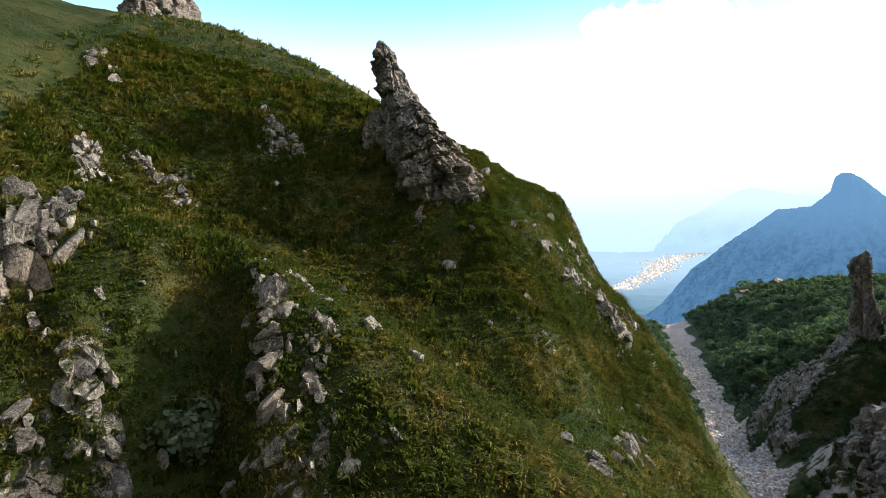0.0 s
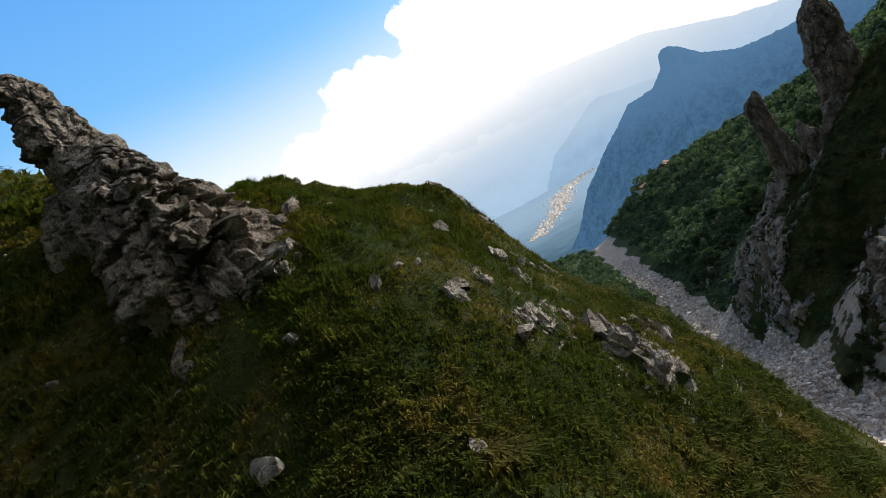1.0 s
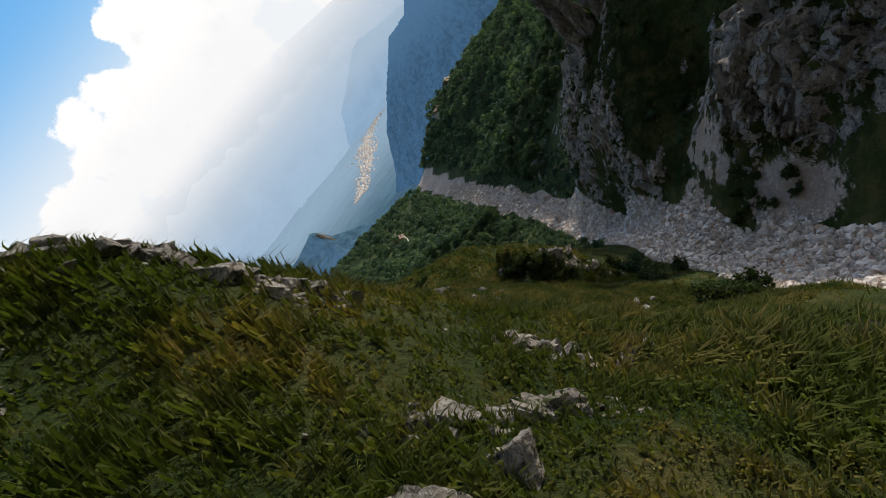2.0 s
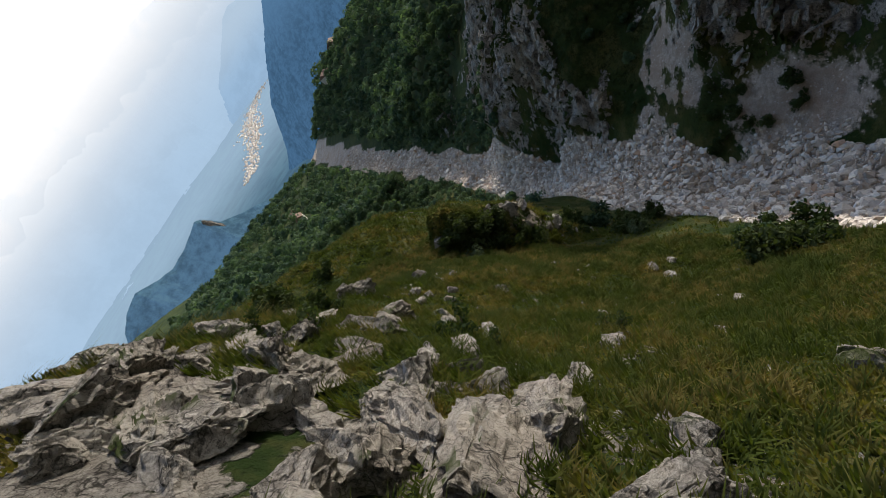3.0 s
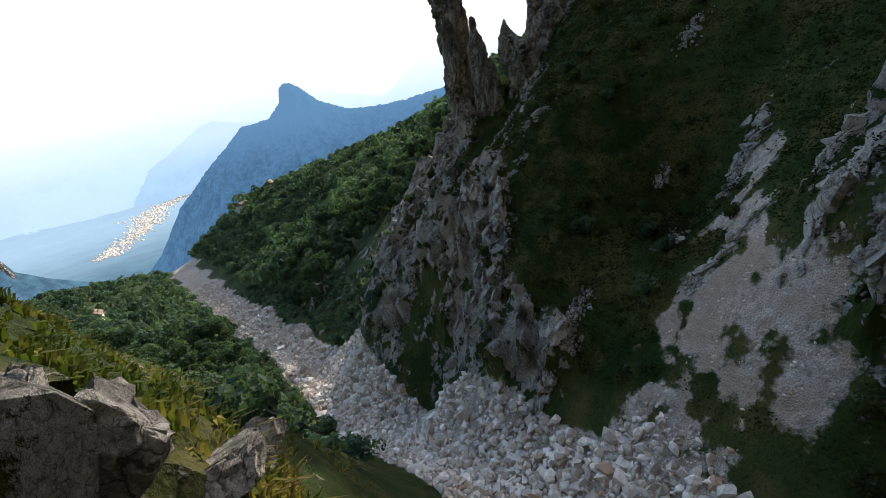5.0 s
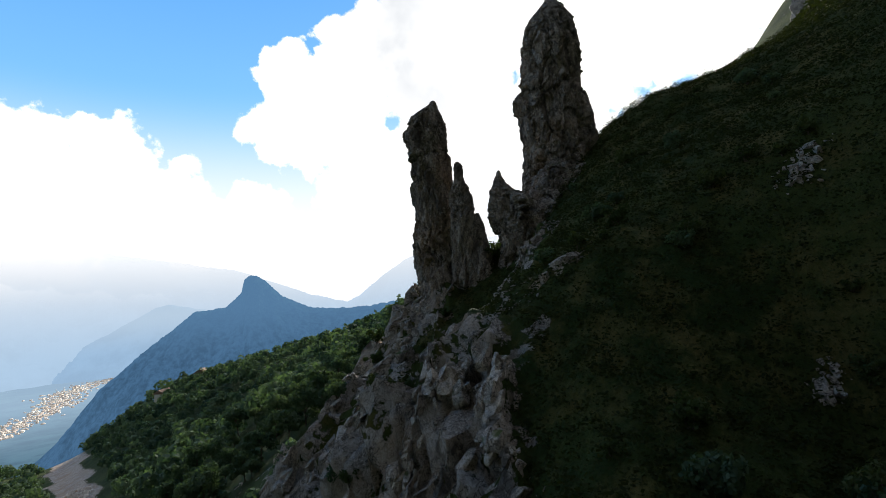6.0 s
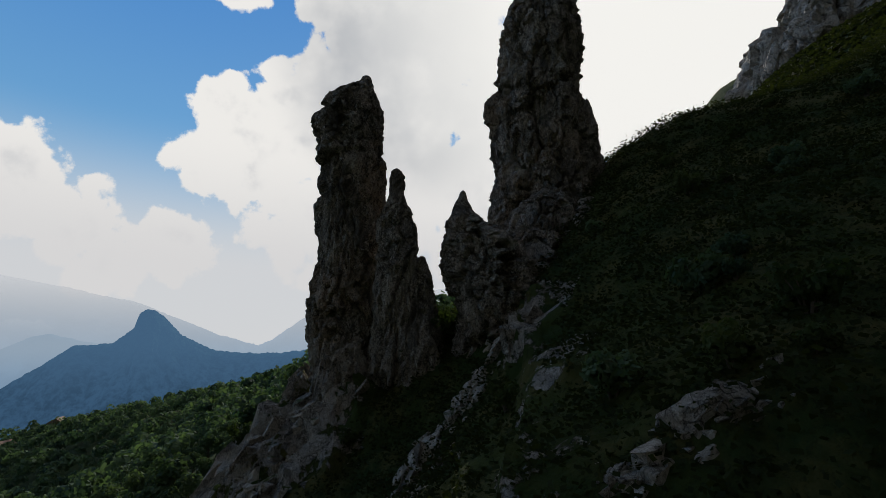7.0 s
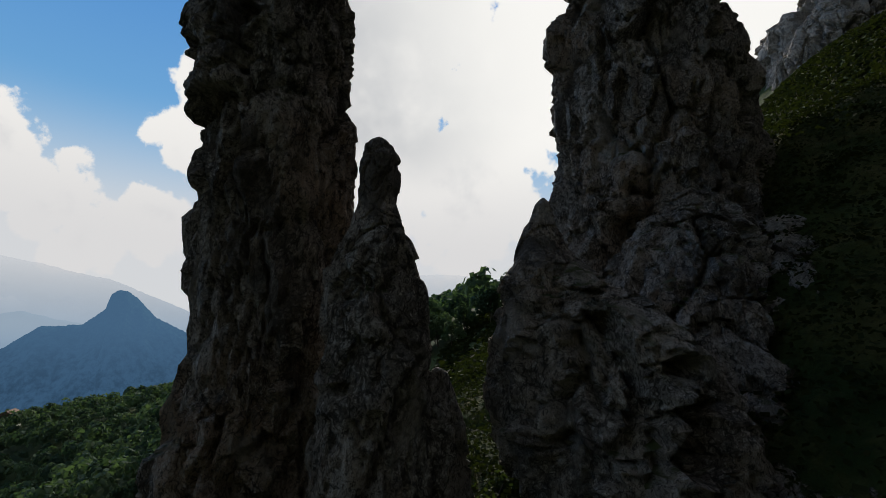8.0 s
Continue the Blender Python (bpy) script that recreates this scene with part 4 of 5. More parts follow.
def crag(line, wide, tall, seed, mat=None, label="jagged limestone crag breaking through the turf", closeness=1.0):
    """Fractured rock that follows a line in the plan: tilted blocks of many sizes, half sunk in the ground."""
    rng = np.random.RandomState(seed)
    ln = np.array(line, float)
    leg = np.append(0, np.cumsum(np.linalg.norm(np.diff(ln, axis=0), axis=1)))
    n = int(np.clip(closeness * 16 * leg[-1] / wide, 18, 95))
    t = rng.uniform(0, leg[-1], n)
    c = np.stack([np.interp(t, leg, ln[:, i]) for i in (0, 1)], 1)
    c += 0.7 * wide * np.stack([fbm(np.stack([t / (2.5 * wide), 0 * t + seed, 0 * t + 3 * i], 1), 2) for i in (0, 1)], 1)
    ends = np.minimum(1, 2.5 * np.minimum(t, leg[-1] - t) / leg[-1] + 0.35)
    size = wide * (0.20 + 0.75 * rng.uniform(size=n) ** 2.2) * ends
    spread = rng.normal(size=(n, 2)) * (wide * 0.62 * (1.15 - 0.6 * size / wide))[:, None]
    c += spread
    z = height(c[:, 0], c[:, 1])
    z += tall * 0.55 * np.exp(-(spread ** 2).sum(1) / (0.7 * wide) ** 2) * ends * rng.uniform(0.2, 1.0, n) - 0.15 * size
    down = slope_at(np.array([c[:, 0].mean()]), np.array([c[:, 1].mean()]))
    bed = Vector((0, 0, 1)).lerp(down, 0.75).normalized()
    lie = Vector((0, 0, 1)).rotation_difference(bed).to_matrix() @ Matrix.Rotation(math.atan2(down.y, down.x) + rng.uniform(-0.4, 0.4), 3, "Z") @ Matrix.Rotation(rng.uniform(-0.35, 0.35), 3, "Y")
    top = new("rock_crag")
    base = Vector((ln[0, 0], ln[0, 1], float(height(ln[0, 0], ln[0, 1])[0])))
    top.location = base
    for k in range(n):
        dims = (size[k] * rng.uniform(0.9, 1.9), size[k] * rng.uniform(0.55, 1.0), size[k] * rng.uniform(0.5, 0.95) * (0.6 + 0.4 * tall / wide))
        turn = lie @ Matrix.Rotation(rng.normal() * 0.3, 3, "Z") @ Matrix.Rotation(rng.normal() * 0.22, 3, "X") @ Matrix.Rotation(rng.normal() * 0.22, 3, "Y")
        b = new("block", ANGULAR[(mat or MAT_CRAG).name][rng.randint(24)])
        b.parent = top
        b.matrix_local = Matrix.Translation(Vector((c[k, 0], c[k, 1], z[k])) - base) @ turn.to_4x4() @ Matrix.Diagonal((*dims, 1))
    return tagged(top, label, "rock crag", "crags in the turf")


# ribs and crags of the near spur and the mountainside above it
for i, (line, a, b) in enumerate([(NEAR_RIBS[0], 0.75, 1.0), ([(-9.2, 16.2), (-8.8, 14.4), (-8.4, 12.6), (-8.2, 11)], 0.5, 0.5), (NEAR_RIBS[1], 0.9, 0.8), ([(-20, 12.6), (-18.7, 11.3), (-17.8, 9.8)], 1.0, 0.7),
                                  ([(-24.2, 20.2), (-23.3, 18.2), (-22.2, 16.4), (-21.4, 14.8)], 1.5, 1.4), ([(-22.1, 20.6), (-21.7, 19), (-21.1, 17.8)], 0.6, 0.8), ([(-10.9, 19.6), (-9.9, 19), (-9, 18.3)], 0.3, 0.35), ([(-8.9, 16.9), (-8.4, 15.8)], 0.4, 0.4),
                                  ([(-31, 38.5), (-30, 36), (-29.3, 33.5)], 1.1, 1.2), ([(-28.6, 40.4), (-26.5, 38.2), (-24.6, 37.6)], 0.7, 0.7), ([(-24.4, 39), (-23.5, 37.4), (-22.8, 35.4)], 0.9, 0.8), ([(-18.4, 47.6), (-17.3, 45.2), (-16.8, 43.4)], 1.1, 0.9), ([(-15.8, 46.4), (-14.8, 44.6)], 0.5, 0.4), ([(-36.2, 50.4), (-34.8, 48)], 1.2, 0.8),
                                  ([(-3.2, 38.6), (-3.6, 37)], 0.5, 0.4), ([(-20.2, 10.4), (-19.4, 8.4), (-18.4, 6.4)], 1.0, 0.6), ([(-26.5, 34), (-25.2, 31.5)], 0.6, 0.5)]):
    crag(line, a, b, 200 + i)
# broken edge of the spur above the ravine
for i, (line, a, b) in enumerate([([(9.2, 35.4), (10.2, 35.9), (11.0, 36.0)], 0.4, 0.4), ([(11.8, 36.6), (12.8, 36.5), (13.8, 36.2), (14.4, 35.6)], 0.55, 0.6), ([(15.2, 38.2), (16.6, 38.6), (17.6, 39.2)], 0.5, 0.5), ([(18.4, 41.6), (19.2, 41.2), (20.2, 40.6)], 0.6, 0.6),
                                  ([(11.6, 47.2), (12.8, 46.7), (13.6, 46.1), (14.2, 45.4)], 0.5, 0.5), ([(14.8, 44.6), (15.6, 43.9), (16.4, 43)], 0.4, 0.3), ([(12.4, 42.6), (13.6, 42.4), (14.6, 42)], 0.4, 0.4), ([(9.5, 24.2), (10.6, 25.6), (11.6, 27.2)], 0.9, 0.9), ([(5.4, 20.2), (6.8, 21.6)], 0.7, 0.7), ([(18.2, 44.2), (19.4, 43.2), (21, 42.6)], 0.5, 0.5)]):
    crag(line, a, b, 230 + i, MAT_BLOCK)
# cliffs and ribs of the far wall
for i, (line, a, b) in enumerate([([(69.4, 72.6), (71.6, 71.8), (73.8, 71.2), (76, 70.6)], 1.2, 1.3), ([(69, 68.6), (71, 68.2), (73.6, 67.6), (76.4, 67)], 1.2, 1.3), ([(79.4, 84.8), (81, 82.5), (82.6, 80.2)], 0.8, 0.8), ([(75, 96.8), (76.6, 94.9), (78.6, 92.8)], 0.8, 1.3), ([(90.4, 83.2), (93, 81.2), (95.6, 79.6)], 1.1, 0.9),
                                  ([(84.8, 87), (86.8, 85.2)], 0.8, 0.5), ([(94, 88.4), (95.2, 87.4)], 0.5, 0.4), ([(78.6, 93.8), (81.4, 92)], 0.7, 0.6), ([(98.4, 103.6), (99.3, 101.3), (100.3, 99.2)], 0.6, 0.6), ([(108.6, 112), (111.4, 110.7), (114, 109.6), (117, 108)], 1.0, 0.8), ([(110.5, 121.8), (113.5, 120.6), (116.6, 119.6)], 1.2, 0.9),
                                  ([(103.4, 86.6), (105.4, 84.8)], 0.9, 0.5), ([(76.2, 78.6), (78.2, 76.2), (80, 74)], 1.2, 0.9), ([(72.8, 76.6), (75, 74.8)], 1.0, 0.7), ([(80.6, 77.4), (83.4, 75)], 1.3, 0.9), ([(86, 100.8), (88.6, 102.4), (92, 103.4)], 0.9, 0.8), ([(102, 112.6), (105.6, 111.6), (108, 109.6)], 1.0, 0.9), ([(95, 118), (98.4, 116.4), (101.4, 114.4)], 1.2, 1.0), ([(88.6, 110.4), (91.4, 108.2), (93.6, 105.8)], 1.0, 0.9), ([(104, 124), (108, 122.4), (111, 120)], 1.2, 1.0)]):
    crag(line, 0.85 * a, b, 260 + i, MAT_BLOCK, "fractured limestone crag on the ravine wall")
for i, (x, y, a, b, c, r) in enumerate([(-15.0, 44.8, 0.9, 0.7, 0.8, 0),
                                        (-33, 47, 1.0, 0.8, 0.9, 0), (5.0, 36.3, 0.45, 0.35, 0.3, 0), (7.4, 35.8, 0.8, 0.4, 0.35, 15)]):
    outcrop(x, y, a, b, c, r, i + 3, 0.3, 0.6, True)
# crest and right edge of the spur
for i, (x, y, a, b, c, r) in enumerate([(13.9, 34.8, 0.7, 0.5, 0.5, 60), (16.6, 38.2, 0.6, 0.4, 0.5, 70), (11.6, 41.0, 0.75, 0.5, 0.45, 10), (12.7, 41.3, 0.5, 0.4, 0.4, 45), (9.8, 41.7, 0.52, 0.42, 0.45, 0)]):
    outcrop(x, y, a, b, c, r, i + 1, 0.3, 0.7)
for i, (x, y, a, b, c, r) in enumerate([(7.9, 36.4, 0.6, 0.35, 0.3, 0), (9.3, 37.3, 0.5, 0.35, 0.3, 25), (6.1, 36.7, 0.26, 0.2, 0.2, 0), (7.0, 37.1, 0.32, 0.22, 0.2, 50), (11.7, 39.6, 0.6, 0.35, 0.3, 20), (4.6, 49.2, 0.7, 0.5, 0.5, 0),
                                        (3.6, 42.6, 0.8, 0.6, 0.6, 60)]):
    outcrop(x, y, a, b, c, r, i + 5, 0.3, 0.7)
# rock shelf on the back of the crest
for i, (x, y, a, b, c, r) in enumerate([(20.2, 61.2, 2.1, 1.3, 0.85, 40), (18.6, 61.0, 1.3, 0.9, 0.7, 80), (16.6, 62.4, 2.1, 1.3, 0.6, 20), (16.0, 65.0, 1.8, 1.1, 0.6, 60), (19.2, 67.4, 1.9, 1.0, 0.55, 30), (17.6, 59.4, 1.5, 1.1, 0.6, 0),
                                        (20.2, 54.2, 1.0, 0.8, 0.6, 15), (19.1, 56.3, 1.0, 0.6, 0.4, 50), (20.4, 57.0, 0.6, 0.4, 0.35, 20), (21.6, 70.6, 1.7, 0.9, 0.4, 60), (22.2, 67.8, 1.2, 0.7, 0.35, 0), (20.9, 64.0, 1.3, 0.8, 0.5, 70)]):
    outcrop(x, y, a, b, c, r, i + 2, 0.35, 0.85)
# slabs and blocks in the meadow
for i, (x, y, a, b, c, r) in enumerate([(25.9, 74.2, 1.45, 0.9, 0.65, 10), (27.7, 79.8, 1.6, 1.0, 0.9, 0), (25.7, 69.0, 0.8, 0.5, 0.35, 50), (26.6, 72.8, 0.75, 0.5, 0.4, 20), (30.8, 74.5, 0.4, 0.3, 0.25, 40), (34.0, 66.7, 0.5, 0.3, 0.25, 0),
                                        (24.4, 76.0, 1.0, 0.6, 0.35, 20), (24.2, 72.4, 1.1, 0.6, 0.28, 70), (24.5, 74.3, 1.2, 0.6, 0.3, 10), (24.1, 71.2, 0.4, 0.3, 0.2, 30), (27.3, 76.3, 0.4, 0.3, 0.25, 0), (28.2, 76.4, 0.55, 0.4, 0.3, 25), (33.4, 82.9, 0.75, 0.45, 0.35, 60)]):
    outcrop(x, y, a, b, c, r, i, 0.3, 0.85)
for i, (x, y, a, b, c, r) in enumerate([(28.9, 74.7, 0.28, 0.2, 0.2, 0), (31.8, 70.5, 0.35, 0.25, 0.2, 30), (33.4, 65.3, 0.6, 0.35, 0.3, 0), (28.3, 69.8, 0.28, 0.2, 0.18, 50), (26.2, 65.1, 0.95, 0.5, 0.4, 20), (23.9, 56.8, 0.65, 0.45, 0.35, 0),
                                        (32.3, 83.6, 1.0, 0.6, 0.4, 35), (32.8, 81.2, 0.7, 0.5, 0.35, 0), (32.0, 80.8, 0.8, 0.5, 0.3, 70), (33.8, 86.2, 0.45, 0.3, 0.25, 0), (37.7, 78.9, 0.8, 0.45, 0.22, 20), (38.2, 77.8, 0.5, 0.3, 0.2, 60), (35.1, 79.9, 0.55, 0.35, 0.25, 10)]):
    outcrop(x, y, a, b, c, r, i + 3, 0.3, 0.85)
# broad pale slabs of the shelf
for i, (x, y, a, b, c, r) in enumerate([(21.3, 61.6, 1.7, 1.2, 1.0, 30), (20.4, 62.6, 1.2, 0.8, 0.9, 75), (19.6, 62.4, 1.1, 0.8, 0.8, 10), (21.7, 65.0, 1.5, 0.9, 0.9, 45), (20.9, 66.4, 1.2, 0.8, 0.8, 20), (20.2, 65.2, 1.3, 0.9, 0.9, 60),
                                        (19.2, 64.6, 1.2, 0.8, 0.7, 0), (19.9, 68.2, 1.5, 0.9, 0.8, 35), (21.6, 68.9, 1.2, 0.8, 0.7, 80), (18.8, 66.4, 1.3, 0.9, 0.9, 15), (22.6, 66.0, 0.7, 0.5, 0.5, 50), (22.3, 64.2, 0.8, 0.5, 0.5, 0),
                                        (21.9, 59.4, 0.8, 0.6, 0.6, 40), (21.2, 58.7, 0.6, 0.5, 0.45, 10), (23.7, 63.8, 1.0, 0.45, 0.4, 20), (25.6, 57.9, 0.8, 0.6, 0.5, 0), (24.0, 67.2, 0.9, 0.5, 0.5, 60), (22.8, 71.0, 1.2, 0.7, 0.7, 25),
                                        (18.6, 60.6, 1.1, 0.8, 0.7, 70), (18.9, 62.0, 1.0, 0.7, 0.7, 30)]):
    outcrop(x, y, a, b, c, r, i + 1, 0.15, 0.9)
rng = np.random.RandomState(15)
for i in range(95):
    y = rng.uniform(54, 74)
    x = 18.8 + 0.25 * (y - 64) + rng.normal() * 1.9
    a = rng.uniform(0.35, 0.8) + 0.7 * rng.uniform() ** 3
    outcrop(x, y, a * 1.3, a * rng.uniform(0.55, 0.9), a * rng.uniform(0.35, 0.6) + 0.12, rng.uniform(0, 180), i, 0.3, 0.95)


def fragments(spots, seed, reach=1.0):
    """Smaller broken pieces round larger outcrops."""
    rng = np.random.RandomState(seed)
    for i, (x, y, a, b, c, r) in enumerate(spots):
        for k in range(4):
            s = rng.uniform(0.18, 0.42) * (0.6 + 0.4 * a)
            w = a * reach + 0.5
            outcrop(x + rng.normal() * w, y + rng.normal() * w, s * 1.5, s * rng.uniform(0.6, 1), s * rng.uniform(0.7, 1.3), rng.uniform(0, 80), i + 3 * k, 0.3, 0.7, True, True)


# jagged rocks of the near spur and the mountain behind
NEAR_ROCKS = [(-10.6, 14.6, 0.8, 0.6, 0.8, 25), (-9.4, 12.4, 0.7, 0.6, 0.8, 60), (-9.2, 14.8, 0.6, 0.5, 0.6, 0), (-18.0, 13.4, 0.9, 0.7, 0.9, 35), (-16.4, 12, 0.8, 0.6, 0.8, 0), (-19, 10.6, 0.9, 0.6, 0.8, 60), (-22.6, 17.4, 1.3, 0.9, 1.2, 15), (-21.6, 19, 0.8, 0.6, 0.9, 60),
              (-30.2, 36.6, 1.3, 0.9, 1.2, 25), (-27, 38.6, 1.0, 0.7, 0.9, 60), (-23.4, 36.6, 0.9, 0.7, 0.9, 0), (-17.4, 45, 1.1, 0.9, 1.0, 0), (-35.0, 48.8, 1.1, 0.8, 0.9, 10), (-20.6, 15, 0.7, 0.5, 0.6, 40)]
fragments(NEAR_ROCKS, 71)
for i, (x, y, a, b, c, r) in enumerate([(-6.6, 17.4, 0.7, 0.4, 0.4, 30), (-4.4, 16.4, 0.5, 0.3, 0.3, 0), (-5.4, 12.6, 0.4, 0.3, 0.35, 50), (-0.6, 10.4, 0.5, 0.4, 0.45, 20), (0.6, 11.6, 0.45, 0.3, 0.4, 70), (-2.4, 9.6, 0.3, 0.25, 0.25, 10),
                                        (8.2, 23.0, 0.6, 0.4, 0.4, 50)]):
    outcrop(x, y, a, b, c, r, i + 6, 0.3, 0.6, True)
# rock face of the knoll and pale blocks before it
for i, (x, y, a, b, c, r) in enumerate([(45.2, 86.7, 0.7, 0.6, 0.8, 20), (46.5, 86.4, 0.8, 0.6, 0.8, 60), (47.8, 86.8, 0.7, 0.6, 0.9, 0), (46.2, 87.5, 0.8, 0.7, 0.8, 40), (49.0, 87.5, 0.7, 0.6, 0.7, 75), (47.7, 88.0, 0.8, 0.7, 0.7, 10), (44.4, 87.3, 0.5, 0.4, 0.5, 30), (49.8, 86.3, 0.5, 0.4, 0.5, 0), (48.4, 86.2, 0.5, 0.4, 0.4, 35), (45.6, 87.6, 0.6, 0.4, 0.5, 70),
                                        (32.9, 84.4, 0.95, 0.6, 0.7, 20), (31.9, 88.4, 0.9, 0.6, 0.6, 60), (34.0, 83.3, 0.5, 0.35, 0.4, 0), (30.4, 77.7, 0.5, 0.35, 0.4, 35), (29.2, 78.2, 0.45, 0.35, 0.45, 0), (31.7, 76.5, 0.55, 0.35, 0.45, 70), (39.3, 71.6, 0.9, 0.6, 0.5, 20), (37.8, 72.2, 0.6, 0.4, 0.4, 50), (31.2, 91.2, 0.8, 0.5, 0.6, 0)]):
    outcrop(x, y, a, b, c, r, i + 3, 0.2, 0.6)
rng = np.random.RandomState(5)
for i in range(46):
    x, y = rng.uniform(21, 38), rng.uniform(58, 90)
    s = rng.uniform(0.12, 0.42)
    if float(land(x, y)[0]) > 36:
        outcrop(x, y, s * 1.4, s, s * 0.8, rng.uniform(0, 180), i, 0.3, 0.8, False, True)
for i in range(30):
    x, y = rng.uniform(-22, 14), rng.uniform(12, 44)
    s = rng.uniform(0.15, 0.5)
    outcrop(x, y, s * 1.5, s, s, rng.uniform(0, 180), i, 0.3, 0.7, False, True)
# knoll, far wall and its white fin
for i, (x, y, a, b, c, r) in enumerate([(49.2, 89.8, 0.9, 0.7, 0.9, 20), (47.4, 86.6, 0.7, 0.5, 0.5, 60), (40.8, 91.6, 1.2, 0.7, 0.5, 0),
                                        (88.4, 86.4, 0.5, 0.4, 0.4, 20)]):
    outcrop(x, y, a, b, c, r, i + 4, 0.3, 0.4)



def wall_ribs():
    """Angular ribs and blocks that break up the far wall's rock."""
    rng = np.random.RandomState(77)
    x, y = rng.uniform(66, 130, 5200), rng.uniform(56, 158, 5200)
    z, rock, scree, wood = surface(x, y)
    d, side = bed_distance(x, y)
    ok = np.flatnonzero((rock > 0.5) & (side > 0) & (d > 9) & (scree < 0.3) & (z < 50))[:295]
    for i in ok:
        down = slope_at(x[i:i + 1], y[i:i + 1])
        up = Vector((0, 0, 1)).lerp(down, 0.85).normalized()
        turn = math.degrees(math.atan2(down.y, down.x)) + rng.uniform(-30, 30)
        long = rng.uniform(0.45, 1.35)
        ob = new("rock_rib", ANGULAR[MAT_CRAG.name][rng.randint(24)])
        ob.matrix_world = Matrix.Translation((x[i], y[i], z[i])) @ Vector((0, 0, 1)).rotation_difference(up).to_matrix().to_4x4() @ pose(0, 0, 0, rng.uniform(-15, 15), rng.uniform(-15, 15), turn) @ Matrix.Diagonal((long, long * rng.uniform(0.35, 0.6), long * rng.uniform(0.35, 0.6), 1))
        tagged(ob, "weathered grey limestone rib jutting from the ravine wall", "rock", "wall ribs")


wall_ribs()


def turf_stones():
    """Small stones strewn over the turf, too many to count."""
    shapes = []
    for i in range(10):
        me = rock_mesh("stone", 140 + i, BALL2, MAT_BLOCK)
        co = np.empty(len(me.vertices) * 3, np.float32)
        me.vertices.foreach_get("co", co)
        shapes.append(co.reshape(-1, 3))
        bpy.data.meshes.remove(me)
    verts, faces, at = [], [], 0
    rng = np.random.RandomState(88)
    spots = list(LOOSE)
    x = np.concatenate([rng.uniform(14, 40, 150), rng.uniform(-34, 16, 140)])
    y = np.concatenate([rng.uniform(54, 92, 150), rng.uniform(8, 50, 140)])
    z = height(x, y)
    for i in range(len(x)):
        a = 0.08 + 0.16 * rng.uniform() ** 2
        spots.append((i % 10, pose(x[i], y[i], z[i] + 0.3 * a, rng.uniform(-30, 30), rng.uniform(-30, 30), rng.uniform(0, 360)) @ Matrix.Diagonal((a * 1.4, a, a * 0.9, 1))))
    for k, m in spots:
        mm = np.array(m)
        verts.append(shapes[k] @ mm[:3, :3].T + mm[:3, 3])
        faces.append(BALL2[1] + at)
        at += len(shapes[k])
    me = bpy.data.meshes.new("turf_stones")
    fast_mesh(me, np.concatenate(verts), np.concatenate(faces))
    me.materials.append(MAT_BLOCK)
    me.polygons.foreach_set("use_smooth", np.zeros(len(me.polygons), bool))
    tagged(new("turf_stones", me), "small pale limestone stones strewn over the turf", "stones", kind="stuff")


turf_stones()
# ---------------------------------------------------------------- shrubs and trees
def branch_mesh(name, legs, mat, sides=5):
    """Tapered stems: legs are (points, radius at foot, radius at tip)."""
    bm = bmesh.new()
    for pts, r0, r1 in legs:
        rings = []
        for i, p in enumerate(pts):
            r = r0 + (r1 - r0) * i / (len(pts) - 1)
            rings.append([bm.verts.new((p[0] + r * math.cos(6.283 * k / sides), p[1] + r * math.sin(6.283 * k / sides), p[2])) for k in range(sides)])
        for a, b in zip(rings, rings[1:]):
            for k in range(sides):
                bm.faces.new((a[k], a[(k + 1) % sides], b[(k + 1) % sides], b[k]))
    me = bpy.data.meshes.new(name)
    bm.to_mesh(me)
    bm.free()
    me.materials.append(mat)
    return me


def facing(rng, d, loose):
    """Two axes for each leaf, lying roughly across the outward direction d."""
    n = d + loose * rng.normal(size=d.shape)
    u = np.cross(n, rng.normal(size=d.shape))
    u /= np.linalg.norm(u, axis=1)[:, None]
    v = np.cross(n, u)
    return u, v / np.linalg.norm(v, axis=1)[:, None]


def crown_mesh(name, seed, lobes, count, leaf, mat, hollow=0.55):
    """Leaves on uneven lobes: (x, y, z, radius)."""
    rng = np.random.RandomState(seed)
    lobes = np.array(lobes, float)
    pick = rng.choice(len(lobes), count, p=lobes[:, 3] ** 2 / (lobes[:, 3] ** 2).sum())
    d = rng.normal(size=(count, 3))
    d /= np.linalg.norm(d, axis=1)[:, None]
    r = lobes[pick, 3] * (hollow + (1.08 - hollow) * rng.uniform(size=count) ** 0.6)
    c = lobes[pick, :3] + d * (1, 1, 0.85) * r[:, None]
    u, v = facing(rng, d, 0.55)
    s = leaf * rng.uniform(0.6, 1.3, count)[:, None]
    return quads_mesh(name, c, u * s, v * s * 0.6, mat)


